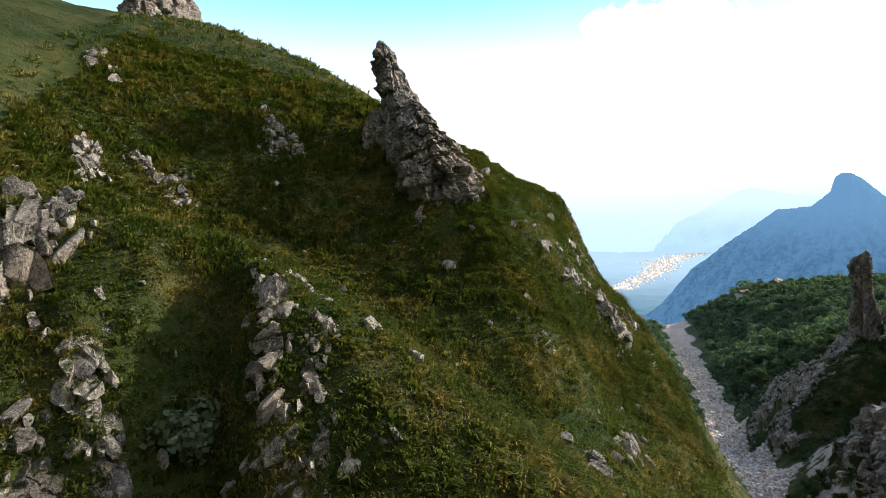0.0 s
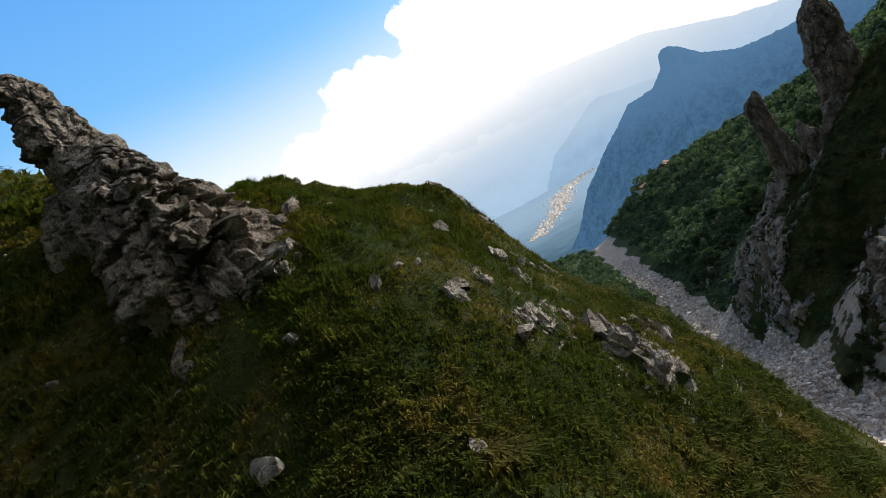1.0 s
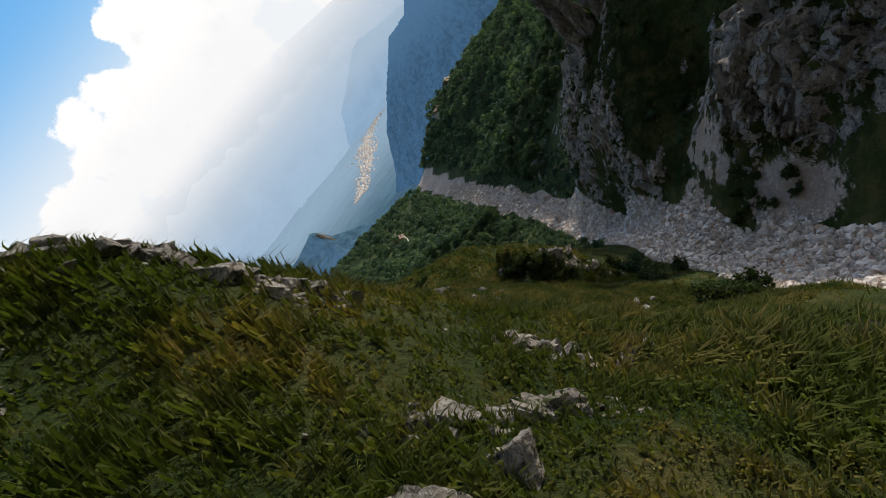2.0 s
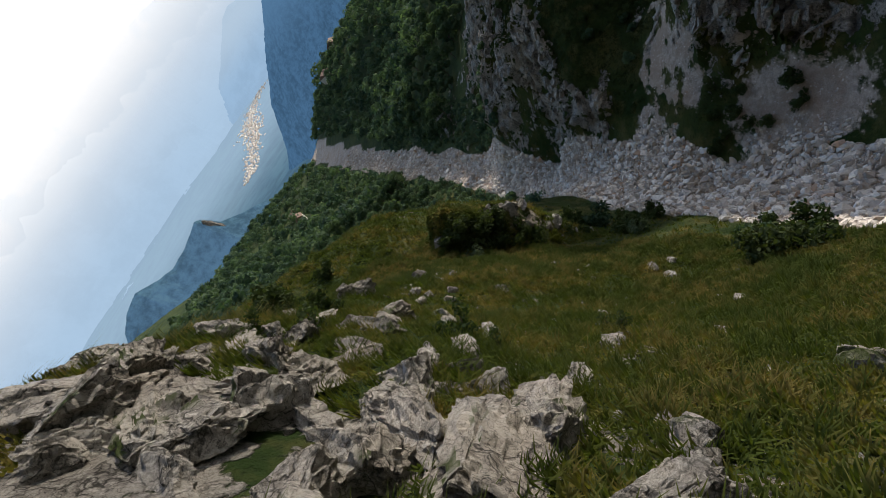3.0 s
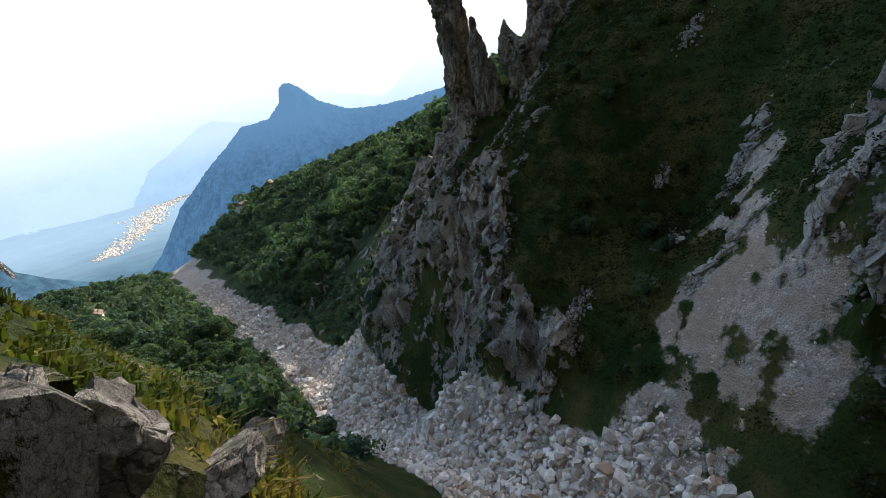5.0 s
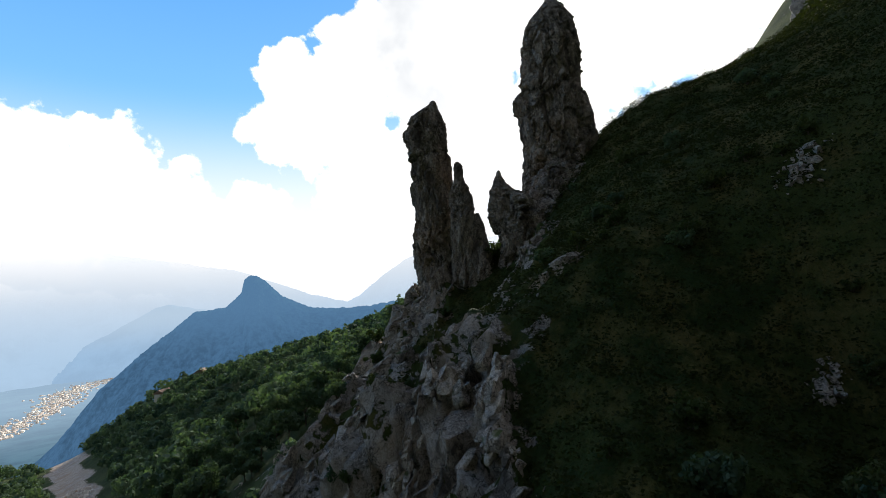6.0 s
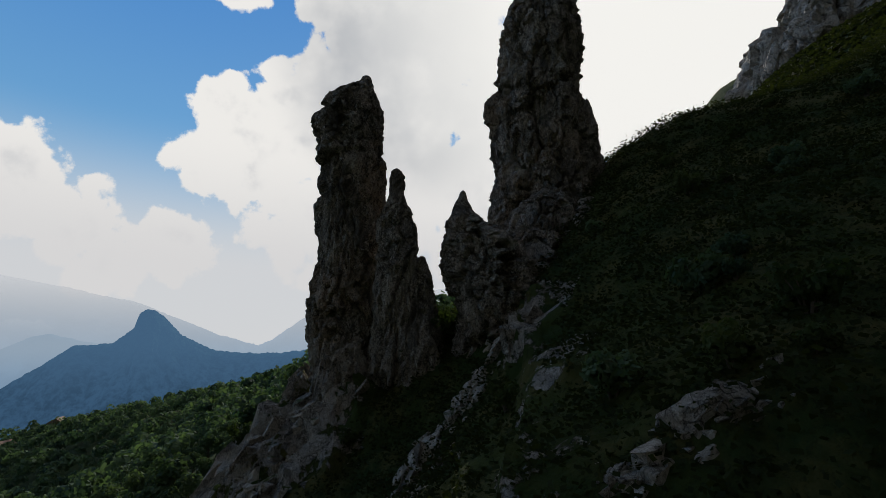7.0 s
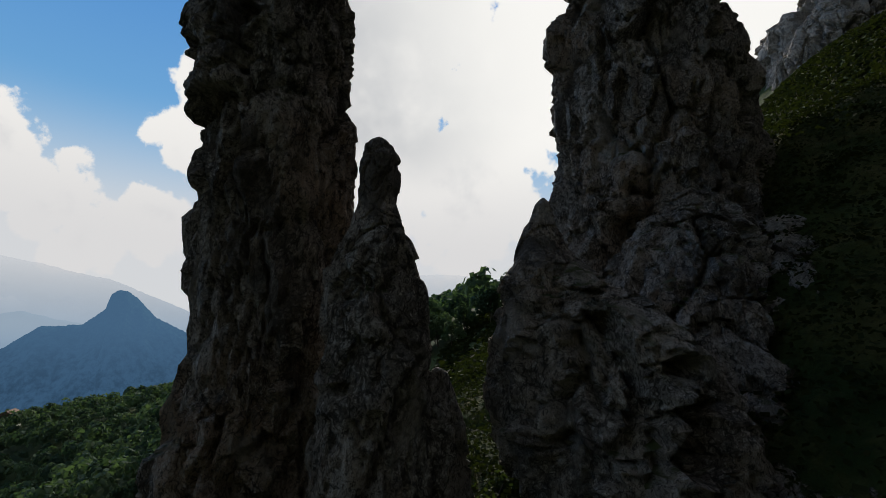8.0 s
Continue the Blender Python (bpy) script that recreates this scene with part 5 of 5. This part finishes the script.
def shrub_parts(seed, mat, leaf=0.07, count=900, airy=False):
    rng = np.random.RandomState(seed)
    legs, lobes = [], []
    for i in range(7):
        a = rng.uniform(0, 6.28)
        tip = np.array((math.cos(a) * rng.uniform(0.3, 0.8), math.sin(a) * rng.uniform(0.3, 0.8), rng.uniform(0.6, 1.1)))
        mid = tip * (0.5, 0.5, 0.6)
        legs.append(([(0, 0, -0.25), tuple(mid), tuple(tip)], 0.035, 0.01))
        lobes += [(*tip, rng.uniform(0.22, 0.4)), (*(mid + rng.normal(size=3) * 0.12), rng.uniform(0.22, 0.36))]
    return branch_mesh("stem", legs, MAT_BARK), crown_mesh("foliage", seed, lobes, count, leaf, mat, 0.25 if airy else 0.5)


SHRUBS = [shrub_parts(80, MAT_SHRUB), shrub_parts(81, MAT_SHRUB), shrub_parts(82, MAT_SHRUB, 0.06, 500, True), shrub_parts(83, MAT_PALE, 0.06, 800), shrub_parts(84, MAT_YELLOW, 0.07, 900), shrub_parts(85, MAT_LEAF, 0.08, 1000)]
SHRUB_WORDS = ["dense dark green shrub on the slope", "dense dark green shrub on the slope", "thin open mountain shrub among grass and rocks", "pale silvery shrub at the knoll's foot", "yellow green shrub on the knoll", "broad leafy green bush beside the ravine"]


def shrub(x, y, size, k, tall=1.0):
    top = new("shrub")
    top.matrix_world = pose(x, y, float(height(x, y)[0]) - 0.05, 0, 0, (x * 77 + y * 31) % 360) @ Matrix.Diagonal((size, size, size * tall, 1))
    stems, leaves = SHRUBS[k]
    part("stem", stems, top)
    part("foliage", leaves, top)
    return tagged(top, SHRUB_WORDS[k], "shrub", "mountain shrubs")


for x, y, size, k in [(42.0, 87.2, 1.9, 0), (43.2, 86.4, 1.8, 1), (41.2, 88.2, 1.7, 0), (44.2, 86.0, 1.4, 1), (45.6, 85.6, 1.2, 4), (43.0, 87.8, 1.7, 0), (39.6, 87.6, 1.1, 3), (47.2, 85.8, 0.9, 0), (41.0, 89.4, 1.6, 1), (44.0, 87.4, 1.3, 0), (48.8, 85.6, 0.9, 1), (42.0, 89.0, 1.5, 0), (40.6, 90.2, 1.3, 0),
                      (50.4, 81.6, 2.2, 0), (51.2, 83.0, 1.9, 1), (49.4, 80.6, 1.4, 3), (53.6, 88.0, 2.4, 5), (52.6, 90.4, 2.0, 0), (55.6, 83.0, 1.6, 0), (50.0, 92.0, 1.8, 5)]:
    shrub(x, y, size, k)
for x, y, size, k in [(24.8, 77.6, 1.2, 0), (25.6, 76.6, 1.0, 1), (25.0, 79.0, 1.3, 0), (26.0, 78.4, 0.9, 1), (23.4, 71.6, 1.3, 2), (25.2, 69.2, 1.3, 2), (22.6, 72.2, 0.9, 2), (24.6, 67.0, 0.8, 2), (27.5, 66.0, 0.8, 2),
                      (40.0, 66.2, 2.0, 0), (41.4, 64.2, 2.2, 1), (42.5, 67.4, 1.8, 5), (44.2, 65.0, 2.0, 0), (46.5, 68.4, 1.4, 0), (-14.6, 14.6, 2.2, 3), (-13.8, 13.2, 1.8, 5), (33.5, 95.5, 1.2, 0)]:
    shrub(x, y, size, k)
for x, y, size, k in [(64.6, 77.0, 1.1, 0), (65.4, 75.8, 0.9, 1), (66.6, 74.0, 1.2, 0), (65.0, 72.6, 1.1, 1), (64.2, 71.0, 1.0, 0), (68.0, 73.0, 0.9, 0), (67.2, 76.6, 1.0, 1), (66.0, 68.0, 1.4, 0), (64.2, 67.6, 1.2, 1), (69.5, 76.0, 1.0, 0),
                      (119.4, 112.8, 1.9, 2), (121.0, 113.2, 1.4, 2), (131, 136.8, 1.6, 0), (88, 88, 1.2, 0), (84.5, 82, 1.1, 1)]:
    shrub(x, y, size, k)
rng = np.random.RandomState(12)
for i in range(70):
    x, y = rng.uniform(72, 128), rng.uniform(84, 130)
    d, side = bed_distance(np.array([x]), np.array([y]))
    z, rock, scree, wood = surface(np.array([x]), np.array([y]))
    if side[0] > 0 and d[0] > 11 and scree[0] < 0.3:
        shrub(x, y, rng.uniform(0.5, 1.3), int(rng.choice([0, 1, 5])))


def tree_meshes(seed, tall, wide, mat):
    """Broad-leaved tree: forked tapering trunk, and a crown of clumps."""
    rng = np.random.RandomState(seed)
    legs = [([(0, 0, -1), (0.1, 0.05, tall * 0.3), (0.0, 0.1, tall * 0.75)], 0.2, 0.05)]
    lobes = [(0, 0, tall * 0.72, wide * 0.55)]
    for i in range(9):
        a = i * 2.4 + rng.uniform(-0.4, 0.4)
        r = wide * rng.uniform(0.45, 0.85)
        h = tall * rng.uniform(0.36, 0.9)
        r *= 1.05 - 0.6 * max(0, h / tall - 0.55)
        tip = (math.cos(a) * r, math.sin(a) * r, h)
        legs.append(([(0, 0, h * 0.55), (tip[0] * 0.5, tip[1] * 0.5, h * 0.85), tip], 0.09, 0.02))
        lobes.append((*tip, wide * rng.uniform(0.28, 0.48)))
    return branch_mesh("trunk", legs, MAT_BARK, 4), crown_mesh("crown", seed, lobes, 1100, 0.27, mat, 0.75)


TREES = [tree_meshes(100 + i, t, wd, MAT_LEAF) for i, (t, wd) in enumerate([(8.5, 3.0), (7.5, 3.2), (9.5, 3.1), (6.5, 2.6), (5.0, 2.4)])]


def wooded(x, y):
    """How thick the woods are: on both banks below the towers, thin near the stream and on a few meadows."""
    d, side = bed_distance(x, y)
    z, rock, scree, wood = surface(x, y)
    r = np.hypot(x - 65, y - 93)
    width = 7 + 0.018 * r
    n = fbm(np.stack([x, y, 0 * x], 1) / 45.0 + 3, 3)
    right = (side > 0) * smooth(d, width - 1, width + 3) * smooth(y + 0.6 * x, 250, 275) * smooth(x - 1.9 * y, 60, 10)
    left = (side < 0) * smooth(d, width - 1, width + 3) * smooth(y, 108, 122) * smooth(x, 40, 62) * (0.08 + 0.75 * smooth(n, -0.35, 0.2)) * smooth(d, 170, 120)
    return np.maximum(right, left) * (scree < 0.3)


rng = np.random.RandomState(21)
count = 26000
rr = 35 + 640 * rng.uniform(size=count) ** 0.8
aa = np.radians(rng.uniform(-5, 82, count))
tx, ty = 65 + rr * np.sin(aa), 93 + rr * np.cos(aa)
keep = rng.uniform(size=count) < wooded(tx, ty)
tx, ty = tx[keep], ty[keep]
# thin out to one tree a plot
cell, seen_cells, chosen = 6.0, set(), []
for i in np.argsort(np.hypot(tx - 65, ty - 93)):
    key = (int(tx[i] / cell), int(ty[i] / cell))
    if key not in seen_cells:
        seen_cells.add(key)
        chosen.append(i)
tx, ty = tx[chosen], ty[chosen]
tz = height(tx, ty)
NEAR_TREES = 280
for i in range(min(NEAR_TREES, len(tx))):
    trunk, crown = TREES[rng.randint(len(TREES))]
    top = new("tree")
    near_bank = smooth(np.array([math.hypot(tx[i] - 65, ty[i] - 93)]), 60, 130)[0]
    s = (0.5 + 0.7 * rng.uniform() ** 1.5) * (0.6 + 0.45 * near_bank)
    top.matrix_world = pose(tx[i], ty[i], tz[i], rng.uniform(-4, 4), rng.uniform(-4, 4), rng.uniform(0, 360)) @ Matrix.Diagonal((s, s, s * rng.uniform(0.85, 1.15), 1))
    part("trunk", trunk, top)
    part("crown", crown, top)
    tagged(top, "broad-leaved green tree in the ravine woods", "tree", "ravine trees")


def far_woods(x, y, z, seed, scale=1.0):
    """The woods further down, as one crowd of crowns."""
    rng = np.random.RandomState(seed)
    per = 96
    n = len(x)
    s = (rng.uniform(0.5, 1.0, n) + 0.7 * rng.uniform(size=n) ** 3) * 1.1 * scale
    lob = rng.normal(size=(n, 4, 3)) * (1.0, 1.0, 0.55)
    lob[:, 0] = 0
    lob[:, :, 2] += 4.6
    pick = np.minimum(rng.randint(6, size=(n, per)), 3)
    d = rng.normal(size=(n, per, 3))
    d /= np.linalg.norm(d, axis=2)[:, :, None]
    d[:, :, 2] = np.abs(d[:, :, 2]) * 1.15 - 0.3
    c = np.take_along_axis(lob, pick[:, :, None].repeat(3, 2), 1) + d * rng.uniform(1.75, 2.2, (n, per, 1)) * (1, 1, 1.25)
    c = c * s[:, None, None] + np.stack([x, y, z], 1)[:, None]
    u, v = facing(rng, d.reshape(-1, 3), 0.3)
    k = 0.5 * np.repeat(s, per)[:, None] * rng.uniform(0.6, 1.2, n * per)[:, None]
    me = quads_mesh("far_woods", c.reshape(-1, 3), u * k, v * k * 0.7, MAT_HAZY_WOODS)
    me.attributes.new("tone", "FLOAT", "POINT").data.foreach_set("value", np.repeat(rng.uniform(size=n) ** 1.3, per * 4).astype(np.float32))
    return me


rest = slice(NEAR_TREES, NEAR_TREES + 6500)
tagged(new("far_woods", far_woods(tx[rest], ty[rest], tz[rest], 3)), "dense broad-leaved woods on the valley slopes", "woods", kind="stuff")


rng = np.random.RandomState(23)
bkx, bky = rng.uniform(58, 190, 9000), rng.uniform(104, 320, 9000)
bkd, bks = bed_distance(bkx, bky)
bkz, _, bkc, _ = surface(bkx, bky)
pick = np.flatnonzero((bkc < 0.35) & (bkd < 16 + 0.02 * bky) & (bkd > 4) & ((bky > 128) | (bks < 0)))[:1100]
tagged(new("bank_bushes", far_woods(bkx[pick], bky[pick], bkz[pick] - 0.8, 5, 0.3)), "low green bushes along the stream bed's banks", "bushes", kind="stuff")


# ---------------------------------------------------------------- houses in the valley
def house(x, y, turn, size=1.0):
    top = new("house")
    top.matrix_world = pose(x, y, float(height(x, y)[0]) + 1.5, 0, 0, turn) @ Matrix.Diagonal((size, size, size, 1))
    bm = bmesh.new()
    bmesh.ops.create_cube(bm, size=1, matrix=Matrix.Translation((0, 0, 1.6)) @ Matrix.Diagonal((11, 7, 7.2, 1)))
    me = bpy.data.meshes.new("wall")
    bm.to_mesh(me), bm.free()
    me.materials.append(MAT_WALL)
    part("wall", me, top)
    me = bpy.data.meshes.new("roof")
    v = [(-6, -4.2, 5), (6, -4.2, 5), (6, 4.2, 5), (-6, 4.2, 5), (-6, 0, 7.6), (6, 0, 7.6), (-6, -4.2, 4.7), (6, -4.2, 4.7), (6, 4.2, 4.7), (-6, 4.2, 4.7)]
    me.from_pydata(v, [], [(0, 1, 5, 4), (2, 3, 4, 5), (0, 4, 3), (1, 2, 5), (6, 9, 8, 7), (0, 6, 7, 1), (2, 8, 9, 3), (1, 7, 8, 2), (3, 9, 6, 0)])
    me.materials.append(MAT_ROOF)
    part("roof", me, top, "brown tiled roof")
    bm = bmesh.new()
    bmesh.ops.create_cube(bm, size=1, matrix=Matrix.Diagonal((1.0, 0.1, 1.3, 1)))
    win = bpy.data.meshes.new("window")
    bm.to_mesh(win), bm.free()
    win.materials.append(MAT_DARK)
    for wx in (-3.5, 0, 3.5):
        for wz in (1.2, 3.8):
            w1 = part("window", win, top)
            w1.location = (wx, -3.53, wz)
    return tagged(top, "white mountain farmhouse among the trees", "house", "valley farmhouses")


house(333, 470, 20, 1.1)
house(356, 455, 35, 1.2)
house(172, 420, 60, 0.9)
house(185, 455, 10, 0.8)


def town():
    """The town on the valley floor: many small blocks."""
    rng = np.random.RandomState(9)
    n = 800
    r = rng.uniform(1650, 2950, n)
    az = np.radians(23.5 + 7.5 * (r - 1650) / 1300 + rng.normal(0, 0.8, n) + 0.7 * np.sin(r / 150))
    v0 = np.array([(a, b, c) for c in (0, 1) for a, b in ((-1, -1), (1, -1), (1, 1), (-1, 1))], float)
    f0 = np.array([(0, 1, 5, 4), (1, 2, 6, 5), (2, 3, 7, 6), (3, 0, 4, 7), (4, 5, 6, 7)])
    size = np.stack([rng.uniform(2, 6, n), rng.uniform(1.5, 4, n), rng.uniform(2, 5, n)], 1)
    ang = rng.uniform(0, 3.14, n)
    v = v0[None] * size[:, None]
    c, s = np.cos(ang)[:, None], np.sin(ang)[:, None]
    v = np.stack([v[:, :, 0] * c - v[:, :, 1] * s, v[:, :, 0] * s + v[:, :, 1] * c, v[:, :, 2]], 2)
    v += np.stack([65 + r * np.sin(az), 93 + r * np.cos(az), 0 * r - 221], 1)[:, None]
    f = (f0[None] + 8 * np.arange(n)[:, None, None]).reshape(-1, 4)
    m, nd = material("town_haze_glow")
    i = nd.add("ShaderNodeNewGeometry").outputs["Random Per Island"]
    col = nd.mix(i, (0.85, 0.80, 0.72), (0.62, 0.48, 0.40))
    # faint emission on every block stands in for bright haze, not for lamps
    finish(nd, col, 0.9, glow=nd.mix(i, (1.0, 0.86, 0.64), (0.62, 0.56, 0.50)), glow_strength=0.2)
    me = bpy.data.meshes.new("town")
    fast_mesh(me, v.reshape(-1, 3), f)
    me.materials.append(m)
    tagged(new("far_town", me), "town on the floor of the great valley, paled by an added glow", "town", kind="stuff")


town()


# ---------------------------------------------------------------- grass and stones
def grass_tufts():
    rng = np.random.RandomState(31)
    areas = [(56000, 14, 44, 54, 94), (30000, 0, 21, 30, 50), (16000, -27, 3, 6, 24), (18000, -40, 62, 2, 124), (22000, -36, 4, 24, 56), (12000, 26, 52, 84, 112), (9000, 2, 20, 8, 32)]
    x = np.concatenate([rng.uniform(a[1], a[2], a[0]) for a in areas])
    y = np.concatenate([rng.uniform(a[3], a[4], a[0]) for a in areas])
    d, side = bed_distance(x, y)
    ok = (side < 0) | (d < 1)
    x, y = x[ok], y[ok]
    z, rock, scree, wood = surface(x, y)
    ok = (rock < 0.5) & (scree < 0.35) & (z > 19)
    x, y, z = x[ok], y[ok], z[ok]
    n, per = len(x), 7
    close = np.maximum(np.exp(-((x - 26) / 15) ** 2 - ((y - 68) / 20) ** 2), np.exp(-((x - 9) / 11) ** 2 - ((y - 40) / 10) ** 2))
    clump = smooth(fbm(np.stack([x, y, z], 1) / 1.1, 3), -0.2, 0.4)
    long = ((0.36 + 0.3 * fbm(np.stack([x, y, z], 1) / 5.0, 3)).clip(0.2, 0.7) * (0.6 + 0.7 * clump)) * rng.uniform(0.7, 1.3, n) * (1 + 0.3 * smooth(x, 0, -8) * smooth(y, 24, 28))
    long = long * (1 - 0.35 * np.exp(-((x - 8) / 9) ** 2 - ((y - 41) / 9) ** 2))
    a = rng.uniform(0, 6.283, (n, per))
    lean = rng.uniform(0.25, 1.0, (n, per))
    root = np.stack([x, y, z - 0.06], 1)[:, None] + np.stack([np.cos(a), np.sin(a), 0 * a], 2) * rng.uniform(0, 0.2, (n, per, 1))
    hgt = long[:, None] * rng.uniform(0.6, 1.2, (n, per))
    out = np.stack([np.cos(a), np.sin(a), 0 * a], 2)
    out[:, :, 0] += 0.35
    wide = np.stack([-np.sin(a), np.cos(a), 0 * a], 2) * (0.019 + 0.028 * (1 - close)[:, None, None] + 0.025 * (smooth(x, 0, -8) * smooth(y, 24, 28))[:, None, None])
    mid = root + out * (lean * hgt * 0.35)[:, :, None] + np.array((0, 0, 1)) * (hgt * 0.7)[:, :, None]
    tip = root + out * (lean * hgt * 1.0)[:, :, None] + np.array((0, 0, 1)) * (hgt * (1.0 - 0.45 * lean))[:, :, None]
    v = np.stack([root - wide, root + wide, mid + wide * 0.8, mid - wide * 0.8, tip], 2).reshape(-1, 3)
    k = np.arange(n * per)[:, None] * 5
    tri = np.concatenate([k + (0, 1, 2), k + (0, 2, 3), k + (3, 2, 4)], 1).reshape(-1, 3)
    me = bpy.data.meshes.new("grass")
    fast_mesh(me, v, tri)
    me.materials.append(MAT_GRASS)
    return tagged(new("grass", me), "long tussocky mountain grass, green and straw-coloured", "grass", kind="stuff")


def stones(n, seed, lo, hi, name, area):
    """Small broken stones of the stream bed and the scree."""
    rng = np.random.RandomState(seed)
    x, y = rng.uniform(area[0], area[1], n * 6), rng.uniform(area[2], area[3], n * 6)
    z, rock, scree, wood = surface(x, y)
    ok = np.flatnonzero(scree > 0.5)[:n]
    x, y, z = x[ok], y[ok], z[ok]
    n = len(x)
    v0, f0 = BALL1
    base = v0[None] * (1 + 0.26 * rng.normal(size=(n, len(v0), 1)))
    ang = rng.uniform(0, 6.28, n)[:, None]
    away, _ = bed_distance(x, y)
    fine = 0.22 + 0.78 * smooth(away, 10, 5.5)
    s = ((lo + (hi - lo) * rng.uniform(size=n) ** 5) * fine)[:, None, None] * rng.uniform(0.55, 1.45, (n, 1, 3))
    v = base * s
    v = np.stack([v[:, :, 0] * np.cos(ang) - v[:, :, 1] * np.sin(ang), v[:, :, 0] * np.sin(ang) + v[:, :, 1] * np.cos(ang), v[:, :, 2]], 2)
    v += np.stack([x, y, z + s[:, 0, 2] * 0.3], 1)[:, None]
    f = (f0[None] + len(v0) * np.arange(n)[:, None, None]).reshape(-1, 3)
    me = bpy.data.meshes.new(name)
    fast_mesh(me, v.reshape(-1, 3), f)
    me.materials.append(MAT_STONES)
    me.polygons.foreach_set("use_smooth", np.zeros(len(me.polygons), bool))
    return tagged(new(name, me), "pale broken limestone rubble in the stream bed", "rubble", kind="stuff")


def make_stones():
    m, n = material("bed_stones")
    i = n.add("ShaderNodeNewGeometry").outputs["Random Per Island"]
    r = n.add("ShaderNodeObjectInfo").outputs["Random"]
    pos = position(n)
    f = n.math("FRACT", n.math("ADD", n.math("MULTIPLY", i, 7.3), r))
    col = n.mix(f, (0.42, 0.345, 0.285), (0.88, 0.79, 0.70))
    col = n.mix(n.step(f, 0.95, 0.97), col, (0.46, 0.30, 0.20))
    g = n.noise(pos, 3.0, 6, 0.65)
    col = n.mix(n.math("MULTIPLY", n.step(g, 0.5, 0.7), 0.5), col, (0.24, 0.22, 0.20))
    finish(n, col, 0.9, g, 0.15, 0.8)
    return m


MAT_STONES = make_stones()
for me in BLOCKS:
    me.materials.clear()
    me.materials.append(MAT_STONES)
grass_tufts()
stones(36000, 41, 0.06, 0.5, "rubble", (36, 108, 20, 150))
stones(5000, 42, 0.25, 0.9, "rubble", (80, 230, 130, 400))
rng = np.random.RandomState(51)
bx, by = rng.uniform(42, 84, 4000), rng.uniform(50, 122, 4000)
bz, _, bs, _ = surface(bx, by)
bd, _ = bed_distance(bx, by)
for i in np.flatnonzero((bs > 0.62) & (bd < 7))[:300]:
    s = 0.18 + 0.7 * rng.uniform() ** 4.5
    b = part("boulder", BLOCKS[rng.randint(len(BLOCKS))], ground)
    b.matrix_world = pose(bx[i], by[i], bz[i] + s * 0.2, rng.uniform(-25, 25), rng.uniform(-25, 25), rng.uniform(0, 360)) @ Matrix.Diagonal((s * rng.uniform(0.8, 1.3), s * rng.uniform(0.7, 1.1), s * rng.uniform(0.6, 0.9), 1))


def scrub():
    """Low scrub and coarse grass, with leaf colour darkened for the shaded side of the ravine."""
    rng = np.random.RandomState(61)
    n = 52000
    x, y = np.append(rng.uniform(64, 150, n), rng.uniform(140, 300, 16000)), np.append(rng.uniform(62, 135, n), rng.uniform(10, 135, 16000))
    d, side = bed_distance(x, y)
    z, rock, scree, wood = surface(x, y)
    ok = (side > 0) & (d > 9) & (rock < 0.42) & (scree < 0.35)
    x, y, z = x[ok], y[ok], z[ok]
    n, per = len(x), 8
    tall = smooth(fbm(np.stack([x, y, z], 1) / 2.5, 3), -0.2, 0.5)[:, None, None]
    c = np.stack([x, y, z], 1)[:, None] + rng.normal(size=(n, per, 3)) * (0.25, 0.25, 0.1) * (1 + tall) + np.array((0, 0, 0.1)) + tall * (0, 0, 0.25)
    u, v = random_frames(rng, n * per)
    u[:, 2] *= 0.6
    k = rng.uniform(0.05, 0.12, n * per)[:, None] * np.repeat(1 + 4 * smooth(x, 138, 160), per)[:, None]
    return tagged(new("scrub", quads_mesh("scrub", c.reshape(-1, 3), u * k, v * k * 0.5, MAT_SHADED_SCRUB)), "low green scrub, its colour darkened for the shaded mountainside", "scrub", kind="stuff")


scrub()
